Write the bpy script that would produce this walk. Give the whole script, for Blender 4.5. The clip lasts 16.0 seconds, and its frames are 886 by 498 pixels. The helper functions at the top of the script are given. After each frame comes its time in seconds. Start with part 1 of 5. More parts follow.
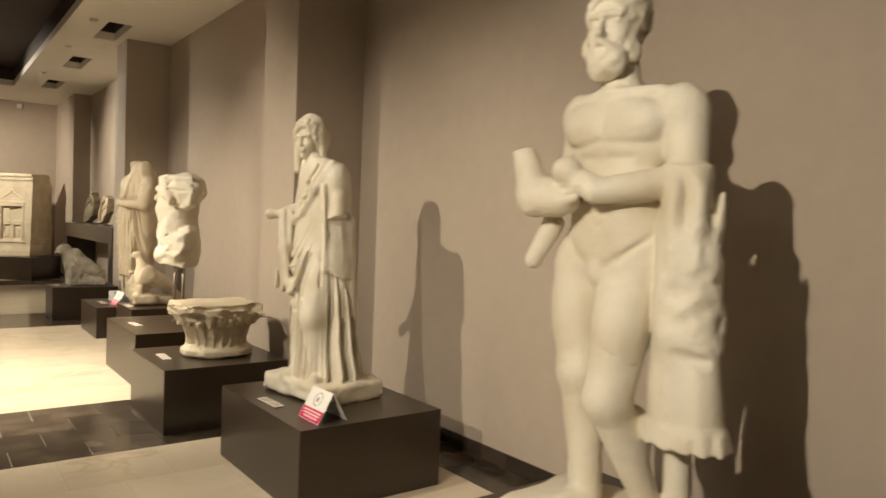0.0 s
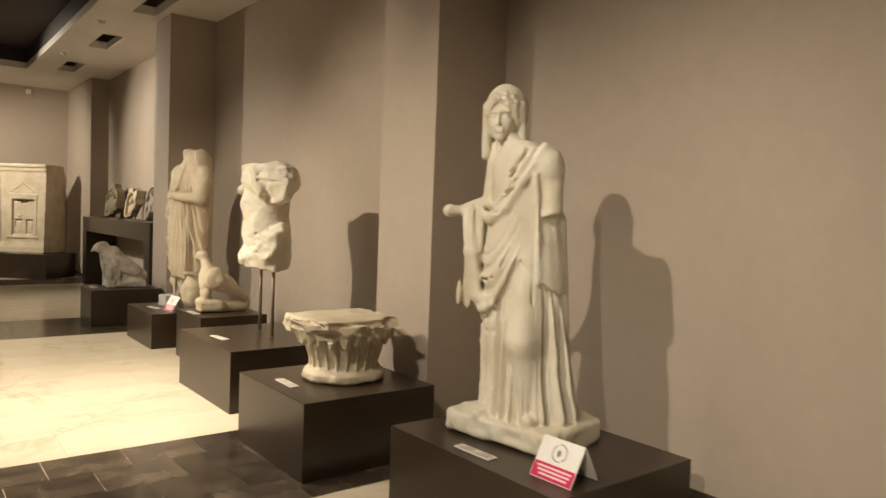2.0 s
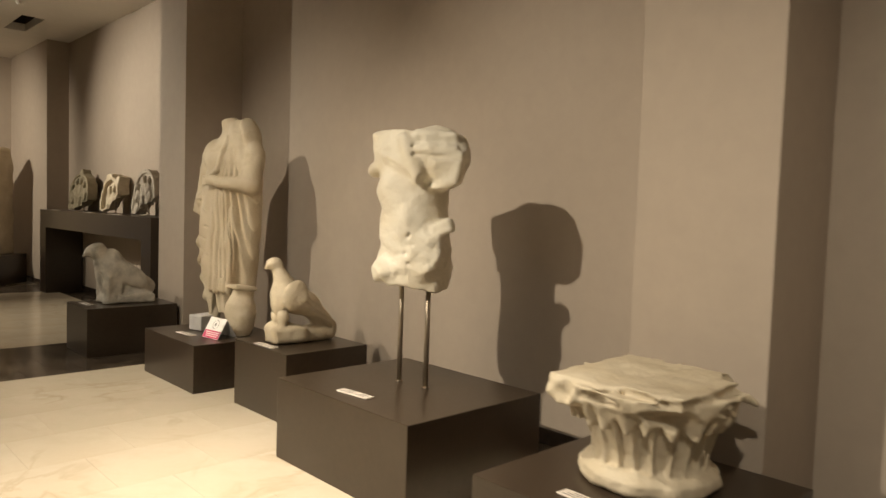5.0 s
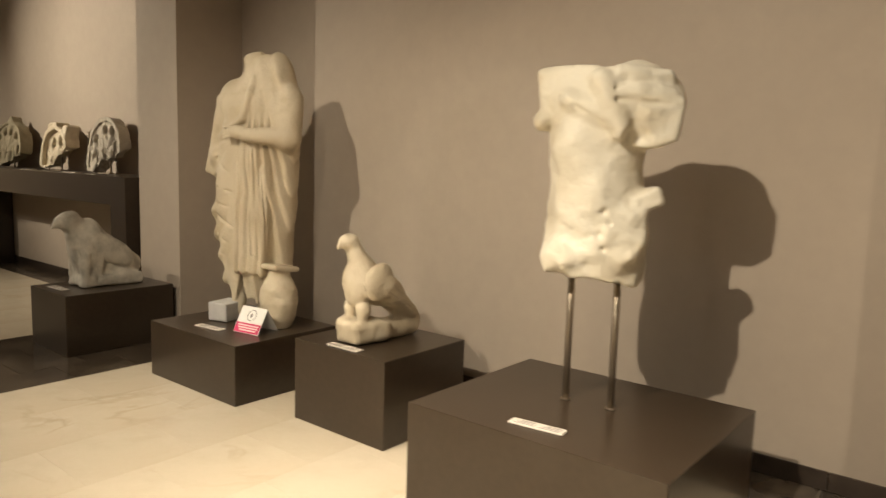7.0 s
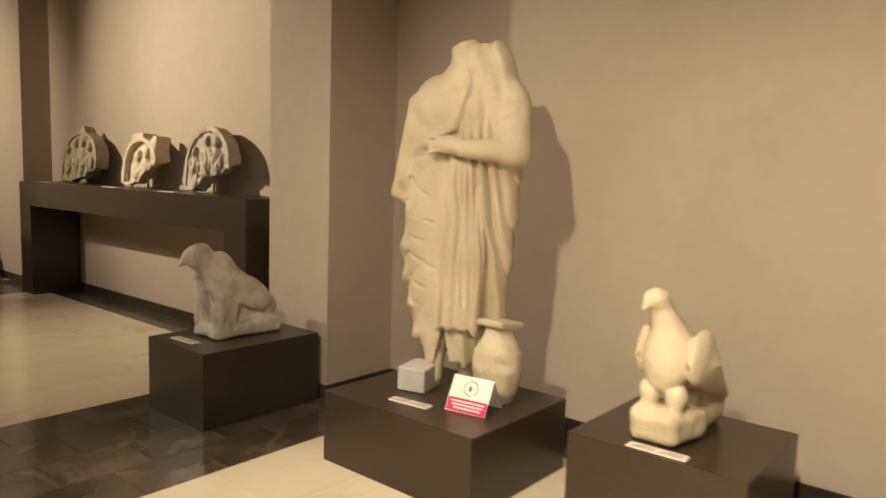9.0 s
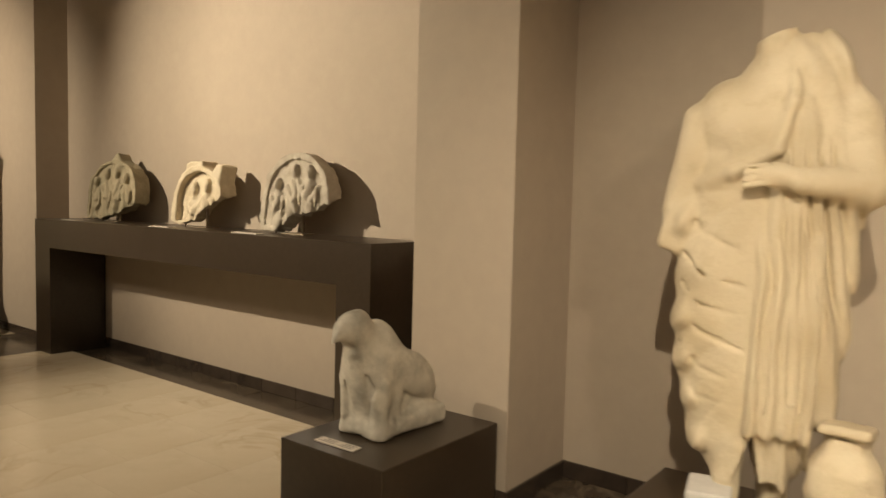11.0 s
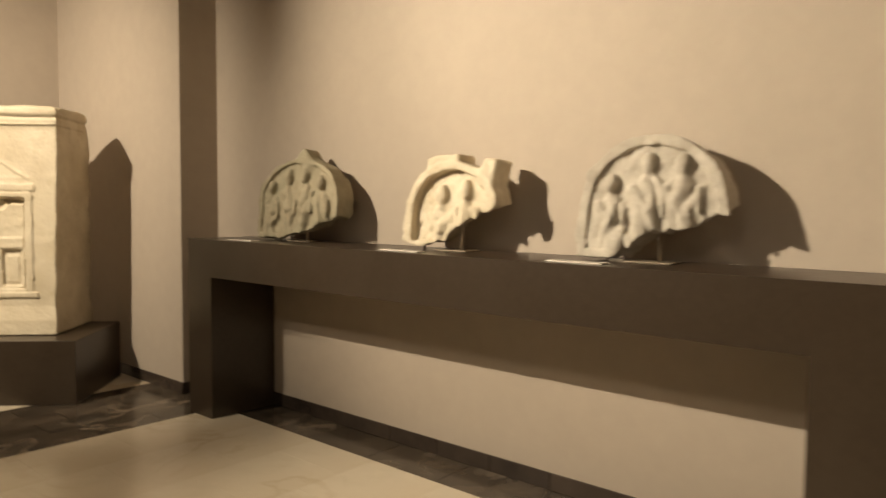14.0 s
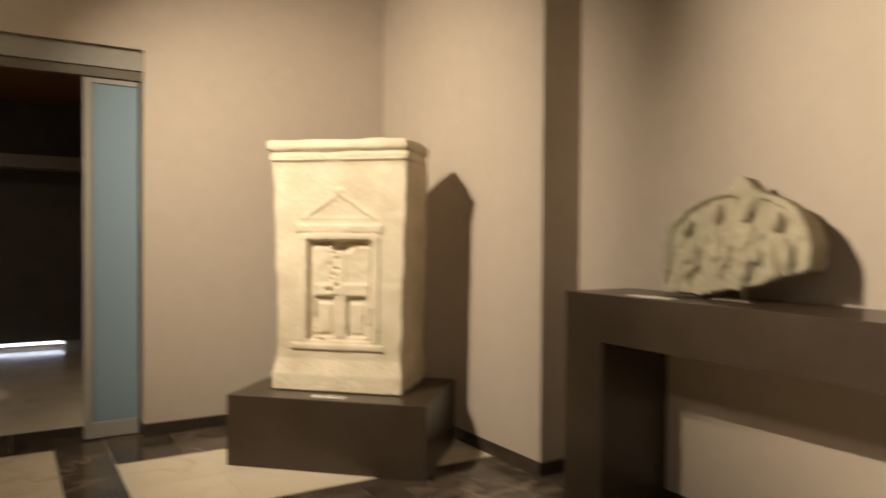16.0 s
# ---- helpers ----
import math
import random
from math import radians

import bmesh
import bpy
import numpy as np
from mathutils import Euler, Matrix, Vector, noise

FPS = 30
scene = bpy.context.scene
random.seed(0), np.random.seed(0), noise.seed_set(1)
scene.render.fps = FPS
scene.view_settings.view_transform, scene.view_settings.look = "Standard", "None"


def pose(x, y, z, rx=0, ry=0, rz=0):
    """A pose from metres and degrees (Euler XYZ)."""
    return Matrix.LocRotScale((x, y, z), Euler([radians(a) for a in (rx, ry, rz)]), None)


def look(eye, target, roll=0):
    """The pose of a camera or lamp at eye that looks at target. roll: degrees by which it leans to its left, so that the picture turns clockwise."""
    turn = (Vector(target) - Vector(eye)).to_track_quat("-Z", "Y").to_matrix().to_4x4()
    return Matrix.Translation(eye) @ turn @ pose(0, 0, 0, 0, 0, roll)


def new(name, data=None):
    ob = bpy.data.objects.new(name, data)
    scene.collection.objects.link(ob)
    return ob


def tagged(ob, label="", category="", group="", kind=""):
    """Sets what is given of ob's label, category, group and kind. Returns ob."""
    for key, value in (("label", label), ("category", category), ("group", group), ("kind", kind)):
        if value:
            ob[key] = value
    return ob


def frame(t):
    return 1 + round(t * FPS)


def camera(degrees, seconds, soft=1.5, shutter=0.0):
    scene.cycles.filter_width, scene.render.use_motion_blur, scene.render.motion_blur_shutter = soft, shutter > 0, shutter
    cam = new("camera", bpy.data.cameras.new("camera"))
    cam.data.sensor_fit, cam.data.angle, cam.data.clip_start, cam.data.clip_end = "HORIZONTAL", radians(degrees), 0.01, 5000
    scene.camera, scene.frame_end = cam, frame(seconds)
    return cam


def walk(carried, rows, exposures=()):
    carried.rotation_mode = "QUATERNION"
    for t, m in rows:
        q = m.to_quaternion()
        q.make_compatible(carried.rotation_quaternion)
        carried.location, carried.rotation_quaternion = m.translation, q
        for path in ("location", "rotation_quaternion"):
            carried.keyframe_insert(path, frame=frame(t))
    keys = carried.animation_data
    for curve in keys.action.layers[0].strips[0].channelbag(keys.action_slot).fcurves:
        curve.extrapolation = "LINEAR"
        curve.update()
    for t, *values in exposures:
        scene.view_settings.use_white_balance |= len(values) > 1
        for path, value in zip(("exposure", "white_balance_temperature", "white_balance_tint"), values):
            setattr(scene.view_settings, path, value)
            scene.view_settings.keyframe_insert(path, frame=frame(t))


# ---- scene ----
cam = camera(64.2, 16.0, 1.5, 0.5)
PATH = [
    (0, (-0.235, 0.162, 1.619), (0.961, 1.764, 1.548), 2.1),
    (0.5, (-0.365, 0.515, 1.581), (0.8, 2.139, 1.505), 2.4),
    (1, (-0.469, 0.883, 1.584), (0.731, 2.482, 1.525), 3.7),
    (1.5, (-0.634, 1.265, 1.588), (0.607, 2.829, 1.466), 2.8),
    (2, (-0.697, 1.713, 1.607), (0.534, 3.287, 1.517), 2.1),
    (2.5, (-0.759, 2.079, 1.594), (0.471, 3.655, 1.516), 2.9),
    (3, (-0.819, 2.529, 1.567), (0.435, 4.079, 1.409), 2.1),
    (3.5, (-0.775, 3.024, 1.558), (0.486, 4.57, 1.423), 3.3),
    (4, (-0.817, 3.52, 1.532), (0.497, 5.024, 1.43), 2.1),
    (6.5, (-0.889, 5.745, 1.591), (0.591, 7.078, 1.409), 3.0),
    (7, (-0.944, 6.169, 1.588), (0.595, 7.423, 1.345), 1.7),
    (7.5, (-0.889, 6.636, 1.568), (0.637, 7.906, 1.324), 1.7),
    (8, (-0.915, 7.06, 1.597), (0.623, 8.322, 1.389), 2.9),
    (8.5, (-0.929, 7.551, 1.597), (0.605, 8.812, 1.361), 1.0),
    (9, (-0.897, 8.025, 1.602), (0.626, 9.303, 1.391), 1.8),
    (11.5, (-0.758, 10.26, 1.64), (0.837, 11.46, 1.518), 1.6),
    (12, (-0.515, 10.722, 1.654), (1.062, 11.944, 1.511), 3.4),
    (12.5, (-0.55, 11.166, 1.657), (1.045, 12.363, 1.505), 1.4),
    (13, (-0.453, 11.616, 1.629), (1.124, 12.843, 1.536), 1.7),
    (13.5, (-0.412, 12.022, 1.633), (1.164, 13.249, 1.529), 3.9),
    (14, (-0.481, 12.453, 1.617), (1.031, 13.756, 1.498), 0.5),
    (14.5, (-0.466, 12.936, 1.612), (0.982, 14.314, 1.556), 0.5),
    (15, (-0.465, 13.341, 1.648), (0.925, 14.777, 1.588), 2.1),
    (15.5, (-0.596, 13.743, 1.643), (0.731, 15.236, 1.54), 0.5),
    (16, (-0.613, 14.156, 1.69), (0.437, 15.858, 1.656), 0.4),
]
EXPOSURES = [(0, 0.16, 6500, 10), (1, -0.04, 6450, 10), (2, -0.04, 6450, 10), (3, -0.14, 6450, 10), (4, -0.36, 6450, 10),
             (7, -0.2, 6550, 10), (8, -0.22, 6650, 10), (9, 0.1, 7150, 10), (11.5, 0.2, 7150, 10), (12.5, 0.33, 7000, 10),
             (14, 0.42, 6850, 10), (15, 0.31, 6800, 11), (15.5, 0.3, 6750, 11), (16, 0.48, 6650, 11)]
walk(cam, [(t, look(eye, target, roll)) for t, eye, target, roll in PATH], EXPOSURES)

# ---- world and lamps ----
world = bpy.data.worlds.new("world")
scene.world = world
world.use_nodes = True
world.node_tree.nodes["Background"].inputs[0].default_value = (0.9, 0.8, 0.65, 1)
world.node_tree.nodes["Background"].inputs[1].default_value = 0.02
scene.view_settings.exposure = 0.0

WALL_X, CEIL, END_Y = 2.94, 4.25, 20.5
LAMP = (1.0, 0.875, 0.69)


def spot_lamp(eye, target, watts, degrees, blend=1.0, radius=0.04, colour=LAMP):
    data = bpy.data.lights.new("spot_beam", "SPOT")
    data.energy, data.spot_size, data.spot_blend = watts, radians(degrees), blend
    data.shadow_soft_size, data.color = radius, colour
    ob = new("spot_beam", data)
    ob.matrix_world = look(eye, target)
    return ob


SPOTS = [
    ((-4.9, 0.3, 4.15), (2.0, 2.1, 1.6), 1600, 38),
    ((-1.75, 4.15, 4.15), (2.1, 4.6, 1.4), 600, 54),
    ((-2.55, 7.95, 4.15), (1.8, 7.35, 1.35), 1150, 59),
    ((-2.0, 9.4, 4.15), (2.1, 10.1, 1.2), 700, 57),
    ((-3.7, 5.6, 4.15), (2.2, 10.3, 1.3), 420, 26),
    ((-1.6, 17.9, 4.15), (2.9, 14.1, 1.8), 1500, 66),
    ((-1.6, 17.9, 4.15), (2.9, 13.9, 2.5), 700, 38),
    ((-1.25, 17.9, 4.15), (1.8, 19.6, 1.9), 860, 82),
    ((-0.3, 2.9, 4.15), (0.0, 3.0, 0.0), 420, 70),
    ((-0.3, 7.2, 4.15), (0.3, 7.3, 0.0), 1450, 68),
    ((-0.3, 9.9, 4.15), (0.2, 9.9, 0.0), 600, 70),
    ((-0.4, 14.6, 4.15), (0.2, 14.8, 0.0), 60, 72),
]
for eye, target, watts, degrees in SPOTS:
    spot_lamp(eye, target, watts, degrees)


# soft fill added with no fitting behind it, to lift the ambient level
def area_lamp(x, y, z, sx, sy, watts, colour=LAMP):
    data = bpy.data.lights.new("ceiling_fill", "AREA")
    data.shape, data.size, data.size_y, data.energy, data.color = "RECTANGLE", sx, sy, watts, colour
    ob = new("ceiling_fill", data)
    ob.matrix_world = pose(x, y, z)
    return ob


for y in (1.0, 7.0, 13.0, 18.6):
    area_lamp(-2.4, y, CEIL - 0.03, 0.5, 1.6, 36)

# ---- materials ----


def material(name, colour, rough=0.6, metal=0.0, spec=0.5):
    m = bpy.data.materials.new(name)
    m.use_nodes = True
    b = m.node_tree.nodes["Principled BSDF"]
    b.inputs["Base Color"].default_value = (*colour, 1)
    b.inputs["Roughness"].default_value = rough
    b.inputs["Metallic"].default_value = metal
    b.inputs["Specular IOR Level"].default_value = spec
    return m


def link(m, a, b):
    m.node_tree.links.new(a, b)


def node(m, kind, **inputs):
    n = m.node_tree.nodes.new(kind)
    for key, value in inputs.items():
        n.inputs[key.replace("_", " ")].default_value = value
    return n


def textured(name, low, high, scale, rough=0.6, detail=6, bump=0.0, bump_scale=60, second=None, second_scale=1.2,
             second_amount=0.5, spec=0.5, rough_var=0.0, stretch=(1, 1, 1), per_object=0.0, veins=None, vein_amount=0.5):
    """A surface with a fine grain between two colours, broad stains towards a third, and relief."""
    m = material(name, low, rough, 0.0, spec)
    b = m.node_tree.nodes["Principled BSDF"]
    co = node(m, "ShaderNodeTexCoord")
    mp = node(m, "ShaderNodeMapping")
    mp.inputs["Scale"].default_value = stretch
    link(m, co.outputs["Object"], mp.inputs["Vector"])
    n1 = node(m, "ShaderNodeTexNoise", Scale=scale, Detail=detail, Roughness=0.6)
    link(m, mp.outputs[0], n1.inputs["Vector"])
    mix = node(m, "ShaderNodeMix")
    mix.data_type = "RGBA"
    ramp = node(m, "ShaderNodeMapRange")
    ramp.inputs[1].default_value, ramp.inputs[2].default_value = 0.3, 0.7
    link(m, n1.outputs[0], ramp.inputs[0])
    link(m, ramp.outputs[0], mix.inputs[0])
    mix.inputs[6].default_value, mix.inputs[7].default_value = (*low, 1), (*high, 1)
    out = mix.outputs[2]
    if second:
        n2 = node(m, "ShaderNodeTexNoise", Scale=second_scale, Detail=4, Roughness=0.55)
        link(m, mp.outputs[0], n2.inputs["Vector"])
        r2 = node(m, "ShaderNodeMapRange")
        r2.inputs[1].default_value, r2.inputs[2].default_value, r2.inputs[4].default_value = 0.45, 0.75, second_amount
        link(m, n2.outputs[0], r2.inputs[0])
        mix2 = node(m, "ShaderNodeMix")
        mix2.data_type = "RGBA"
        link(m, r2.outputs[0], mix2.inputs[0])
        link(m, out, mix2.inputs[6])
        mix2.inputs[7].default_value = (*second, 1)
        out = mix2.outputs[2]
    if veins:
        # thin winding veins, only here and there; the place in the world keeps neighbouring slabs apart
        geo = node(m, "ShaderNodeNewGeometry")
        warp = node(m, "ShaderNodeTexNoise", Scale=1.3, Detail=4, Roughness=0.55, Distortion=0.8)
        link(m, geo.outputs["Position"], warp.inputs["Vector"])
        off = node(m, "ShaderNodeMath")
        off.operation = "SUBTRACT"
        off.inputs[1].default_value = 0.5
        link(m, warp.outputs[0], off.inputs[0])
        size = node(m, "ShaderNodeMath")
        size.operation = "ABSOLUTE"
        link(m, off.outputs[0], size.inputs[0])
        line = node(m, "ShaderNodeMapRange")
        line.inputs[1].default_value, line.inputs[2].default_value = 0.0, 0.04
        line.inputs[3].default_value, line.inputs[4].default_value = vein_amount, 0.0
        link(m, size.outputs[0], line.inputs[0])
        where = node(m, "ShaderNodeTexNoise", Scale=1.1, Detail=2)
        link(m, geo.outputs["Position"], where.inputs["Vector"])
        gate = node(m, "ShaderNodeMapRange")
        gate.inputs[1].default_value, gate.inputs[2].default_value = 0.48, 0.62
        link(m, where.outputs[0], gate.inputs[0])
        both = node(m, "ShaderNodeMath")
        both.operation = "MULTIPLY"
        link(m, line.outputs[0], both.inputs[0])
        link(m, gate.outputs[0], both.inputs[1])
        mix3 = node(m, "ShaderNodeMix")
        mix3.data_type = "RGBA"
        link(m, both.outputs[0], mix3.inputs[0])
        link(m, out, mix3.inputs[6])
        mix3.inputs[7].default_value = (*veins, 1)
        out = mix3.outputs[2]
    if per_object:
        info = node(m, "ShaderNodeObjectInfo")
        r3 = node(m, "ShaderNodeMapRange")
        r3.inputs[3].default_value, r3.inputs[4].default_value = 1 - per_object, 1 + per_object
        link(m, info.outputs["Random"], r3.inputs[0])
        hsv = node(m, "ShaderNodeHueSaturation")
        link(m, r3.outputs[0], hsv.inputs["Value"])
        link(m, out, hsv.inputs["Color"])
        out = hsv.outputs[0]
    link(m, out, b.inputs["Base Color"])
    if rough_var:
        r4 = node(m, "ShaderNodeMapRange")
        r4.inputs[3].default_value, r4.inputs[4].default_value = rough - rough_var, rough + rough_var
        link(m, n1.outputs[0], r4.inputs[0])
        link(m, r4.outputs[0], b.inputs["Roughness"])
    if bump:
        n3 = node(m, "ShaderNodeTexNoise", Scale=bump_scale, Detail=5, Roughness=0.6)
        link(m, co.outputs["Object"], n3.inputs["Vector"])
        bp = node(m, "ShaderNodeBump", Strength=bump, Distance=0.01)
        link(m, n3.outputs[0], bp.inputs["Height"])
        link(m, bp.outputs[0], b.inputs["Normal"])
    return m


PAINT = textured("wall_paint", (0.385, 0.322, 0.258), (0.41, 0.343, 0.275), 9, 0.75, bump=0.05, bump_scale=160,
                 second=(0.36, 0.30, 0.24), second_scale=0.8, second_amount=0.35, spec=0.3)
CEILING_PAINT = textured("ceiling_paint", (0.74, 0.70, 0.63), (0.78, 0.74, 0.67), 4, 0.85, bump=0.03)
COFFER = textured("coffer_paint", (0.035, 0.022, 0.02), (0.045, 0.028, 0.025), 5, 0.7)
CREAM = textured("cream_marble", (0.62, 0.53, 0.39), (0.72, 0.63, 0.49), 3.0, 0.17, detail=9, second=(0.52, 0.41, 0.27),
                 second_scale=1.6, second_amount=0.5, rough_var=0.05, per_object=0.015, veins=(0.40, 0.28, 0.15), vein_amount=0.36)
DARK = textured("dark_marble", (0.032, 0.024, 0.017), (0.082, 0.062, 0.044), 6.0, 0.17, detail=10, second=(0.13, 0.10, 0.07),
                second_scale=2.6, second_amount=0.5, rough_var=0.06, per_object=0.42, veins=(0.24, 0.19, 0.14), vein_amount=0.5)
GROUT = textured("floor_joint", (0.40, 0.34, 0.26), (0.48, 0.41, 0.31), 20, 0.8)
SKIRT = textured("skirting_stone", (0.028, 0.02, 0.016), (0.05, 0.037, 0.028), 6, 0.22, second=(0.075, 0.055, 0.04), per_object=0.2)
PLINTH = textured("plinth_lacquer", (0.034, 0.023, 0.014), (0.044, 0.030, 0.019), 30, 0.30, rough_var=0.05, bump=0.02,
                  bump_scale=220, second=(0.056, 0.041, 0.028), second_scale=2.0, second_amount=0.6, spec=0.5)
METAL = material("steel", (0.36, 0.30, 0.23), 0.5, 1.0)
CARD = textured("label_card", (0.62, 0.56, 0.48), (0.66, 0.60, 0.52), 40, 0.5)

# ---- mesh helpers ----


def mesh_of(bm, name):
    me = bpy.data.meshes.new(name)
    bm.normal_update()
    bm.to_mesh(me)
    bm.free()
    return me


def part(name, bm, mat, parent=None, label=""):
    me = mesh_of(bm, name)
    me.materials.append(mat)
    ob = new(name, me)
    if parent:
        ob.parent = parent
    return tagged(ob, label)


def box(x0, x1, y0, y1, z0, z1, bevel=0.0, segments=2, bm=None):
    made = bmesh.new()
    bmesh.ops.create_cube(made, size=1)
    bmesh.ops.transform(made, verts=made.verts, matrix=Matrix.Translation(((x0 + x1) / 2, (y0 + y1) / 2, (z0 + z1) / 2))
                        @ Matrix.Diagonal((x1 - x0, y1 - y0, z1 - z0, 1)))
    if bevel:
        bmesh.ops.bevel(made, geom=made.edges[:], offset=bevel, segments=segments, affect="EDGES", profile=0.5)
    if bm is None:
        return made
    me = bpy.data.meshes.new("tmp")
    made.to_mesh(me)
    made.free()
    bm.from_mesh(me)
    bpy.data.meshes.remove(me)
    return bm


def tube(p, q, r, segments=20, r2=None):
    bm = bmesh.new()
    d = Vector(q) - Vector(p)
    m = Matrix.Translation((Vector(p) + Vector(q)) / 2) @ d.to_track_quat("Z", "Y").to_matrix().to_4x4()
    bmesh.ops.create_cone(bm, cap_ends=True, segments=segments, radius1=r, radius2=r if r2 is None else r2, depth=d.length, matrix=m)
    for f in bm.faces:
        f.smooth = len(f.verts) == 4
    return bm


def empty(name, at=(0, 0, 0), rz=0.0):
    ob = new(name)
    ob.matrix_world = pose(*at, 0, 0, rz)
    return ob


# ---- structure ----
WEST, SOUTH = -7.0, -4.5
DOOR_X0, DOOR_X1, DOOR_TOP, WALL_T = -2.6, 0.36, 3.23, 0.25
tagged(part("wall_east", box(WALL_X, WALL_X + 0.3, SOUTH, END_Y + 0.3, 0, CEIL + 0.6), PAINT), "taupe painted plaster gallery wall", "wall", kind="structure")
for k, (x0, y0, y1) in enumerate(((2.3, 5.68, 6.37), (2.3, 11.74, 12.41), (2.59, 18.02, END_Y + 0.01), (2.3, -0.4, 0.29))):
    tagged(part("wall_pier_%d" % (k + 1), box(x0, WALL_X + 0.02, y0, y1, 0, CEIL, 0.004), PAINT), "taupe painted pier projecting from the gallery wall", "pier", kind="structure")
bm = bmesh.new()
box(DOOR_X1, 2.59, END_Y, END_Y + WALL_T, 0, CEIL + 0.3, bm=bm)
box(WEST, DOOR_X0, END_Y, END_Y + WALL_T, 0, CEIL + 0.3, bm=bm)
box(DOOR_X0, DOOR_X1, END_Y, END_Y + WALL_T, DOOR_TOP, CEIL + 0.3, bm=bm)
tagged(part("wall_north", bm, PAINT), "taupe painted end wall with a wide doorway", "wall", kind="structure")
tagged(part("wall_west", box(WEST - 0.3, WEST, SOUTH, END_Y + 0.3, 0, CEIL + 0.6), PAINT), "taupe painted plaster wall", "wall", kind="structure")
tagged(part("wall_south", box(WEST, WALL_X, SOUTH - 0.3, SOUTH, 0, CEIL + 0.6), PAINT), "taupe painted plaster wall", "wall", kind="structure")

# ceiling with slot openings and a dark coffer
CX0, CX1, CY0, CY1 = -5.2, 1.42, -3.0, 18.05
SLOTS = [(-0.35 + 2.82 * k, 0.80 + 2.82 * k) for k in range(7)]
bm = bmesh.new()
box(CX1, 1.885, SOUTH, END_Y, CEIL, CEIL + 0.12, bm=bm)
box(2.195, WALL_X, SOUTH, END_Y, CEIL, CEIL + 0.12, bm=bm)
ys = [SOUTH] + [v for s in SLOTS for v in s] + [END_Y]
for a, b in zip(ys[0::2], ys[1::2]):
    box(1.885, 2.195, a, b, CEIL, CEIL + 0.12, bm=bm)
box(WEST, CX0, SOUTH, END_Y, CEIL, CEIL + 0.12, bm=bm)
box(CX0, CX1, SOUTH, CY0, CEIL, CEIL + 0.12, bm=bm)
box(CX0, CX1, CY1, END_Y, CEIL, CEIL + 0.12, bm=bm)
tagged(part("ceiling", bm, CEILING_PAINT), "off-white painted plasterboard ceiling", "ceiling", kind="structure")
bm = bmesh.new()
box(CX0 - 0.05, CX0, CY0, CY1, CEIL + 0.004, CEIL + 0.5, bm=bm)
box(CX1, CX1 + 0.05, CY0, CY1, CEIL + 0.12, CEIL + 0.5, bm=bm)
box(CX0, CX1, CY0 - 0.05, CY0, CEIL + 0.12, CEIL + 0.5, bm=bm)
box(CX0, CX1, CY1, CY1 + 0.05, CEIL + 0.12, CEIL + 0.5, bm=bm)
box(CX0, CX1, CY0, CY1, CEIL + 0.4, CEIL + 0.5, bm=bm)
tagged(part("ceiling_coffer", bm, COFFER), "dark brown recessed ceiling coffer", "ceiling", kind="structure")
bm = bmesh.new()
for a, b in SLOTS:
    box(1.86, 1.884, a, b, CEIL + 0.125, CEIL + 0.5, bm=bm)
    box(2.196, 2.22, a, b, CEIL + 0.125, CEIL + 0.5, bm=bm)
    box(1.86, 2.22, a - 0.02, a, CEIL + 0.125, CEIL + 0.5, bm=bm)
    box(1.86, 2.22, b, b + 0.02, CEIL + 0.125, CEIL + 0.5, bm=bm)
    box(1.86, 2.22, a - 0.02, b + 0.02, CEIL + 0.5, CEIL + 0.52, bm=bm)
tagged(part("ceiling_slots", bm, COFFER), "dark rectangular recesses in the ceiling", "ceiling", kind="structure")
tagged(part("roof_slab", box(WEST - 0.3, WALL_X + 0.3, SOUTH - 0.3, END_Y + 0.3, CEIL + 0.7, CEIL + 0.9), CEILING_PAINT), "concrete slab above the ceiling", "ceiling", kind="structure")

# floor
floor = tagged(part("floor", box(WEST - 0.3, WALL_X + 0.3, SOUTH - 0.3, END_Y + 6.5, -0.3, -0.006), GROUT), "cream marble floor crossed by dark marble bands", "floor", kind="structure")

# ---- plinths ----


def plinth(x0, x1, y0, y1, h, rz=0.0, at=None, label="dark brown lacquered block plinth standing on the marble floor"):
    cx, cy = (x0 + x1) / 2, (y0 + y1) / 2
    bm = box(x0 - cx, x1 - cx, y0 - cy, y1 - cy, 0, h, 0.004)
    ob = part("plinth", bm, PLINTH)
    ob.matrix_world = pose(cx, cy, 0, 0, 0, rz)
    return tagged(ob, label, "plinth", "plinths along the gallery wall")


plinth(1.43, 2.38, 1.25, 2.41, 0.472)
plinth(1.43, 2.378, 3.618, 4.832, 0.474)
plinth(1.216, 2.182, 5.43, 6.411, 0.479)
plinth(1.39, 2.425, 7.023, 8.25, 0.495)
plinth(1.75, 2.46, 8.748, 9.505, 0.505)
plinth(1.603, 2.45, 9.915, 10.947, 0.396)
plinth(1.361, 2.252, 11.772, 12.431, 0.480)

# the torso on its two rods
torso_rods = [(1.94, 7.745), (1.96, 7.525)]
# stele plinth, turned across the corner
STELE_TURN = -44
stele_plinth = plinth(-0.756, 0.756, -0.49, 0.49, 0.52, label="wide dark lacquered plinth set across the corner")
stele_plinth.matrix_world = pose(1.64, 19.215, 0, 0, 0, STELE_TURN)

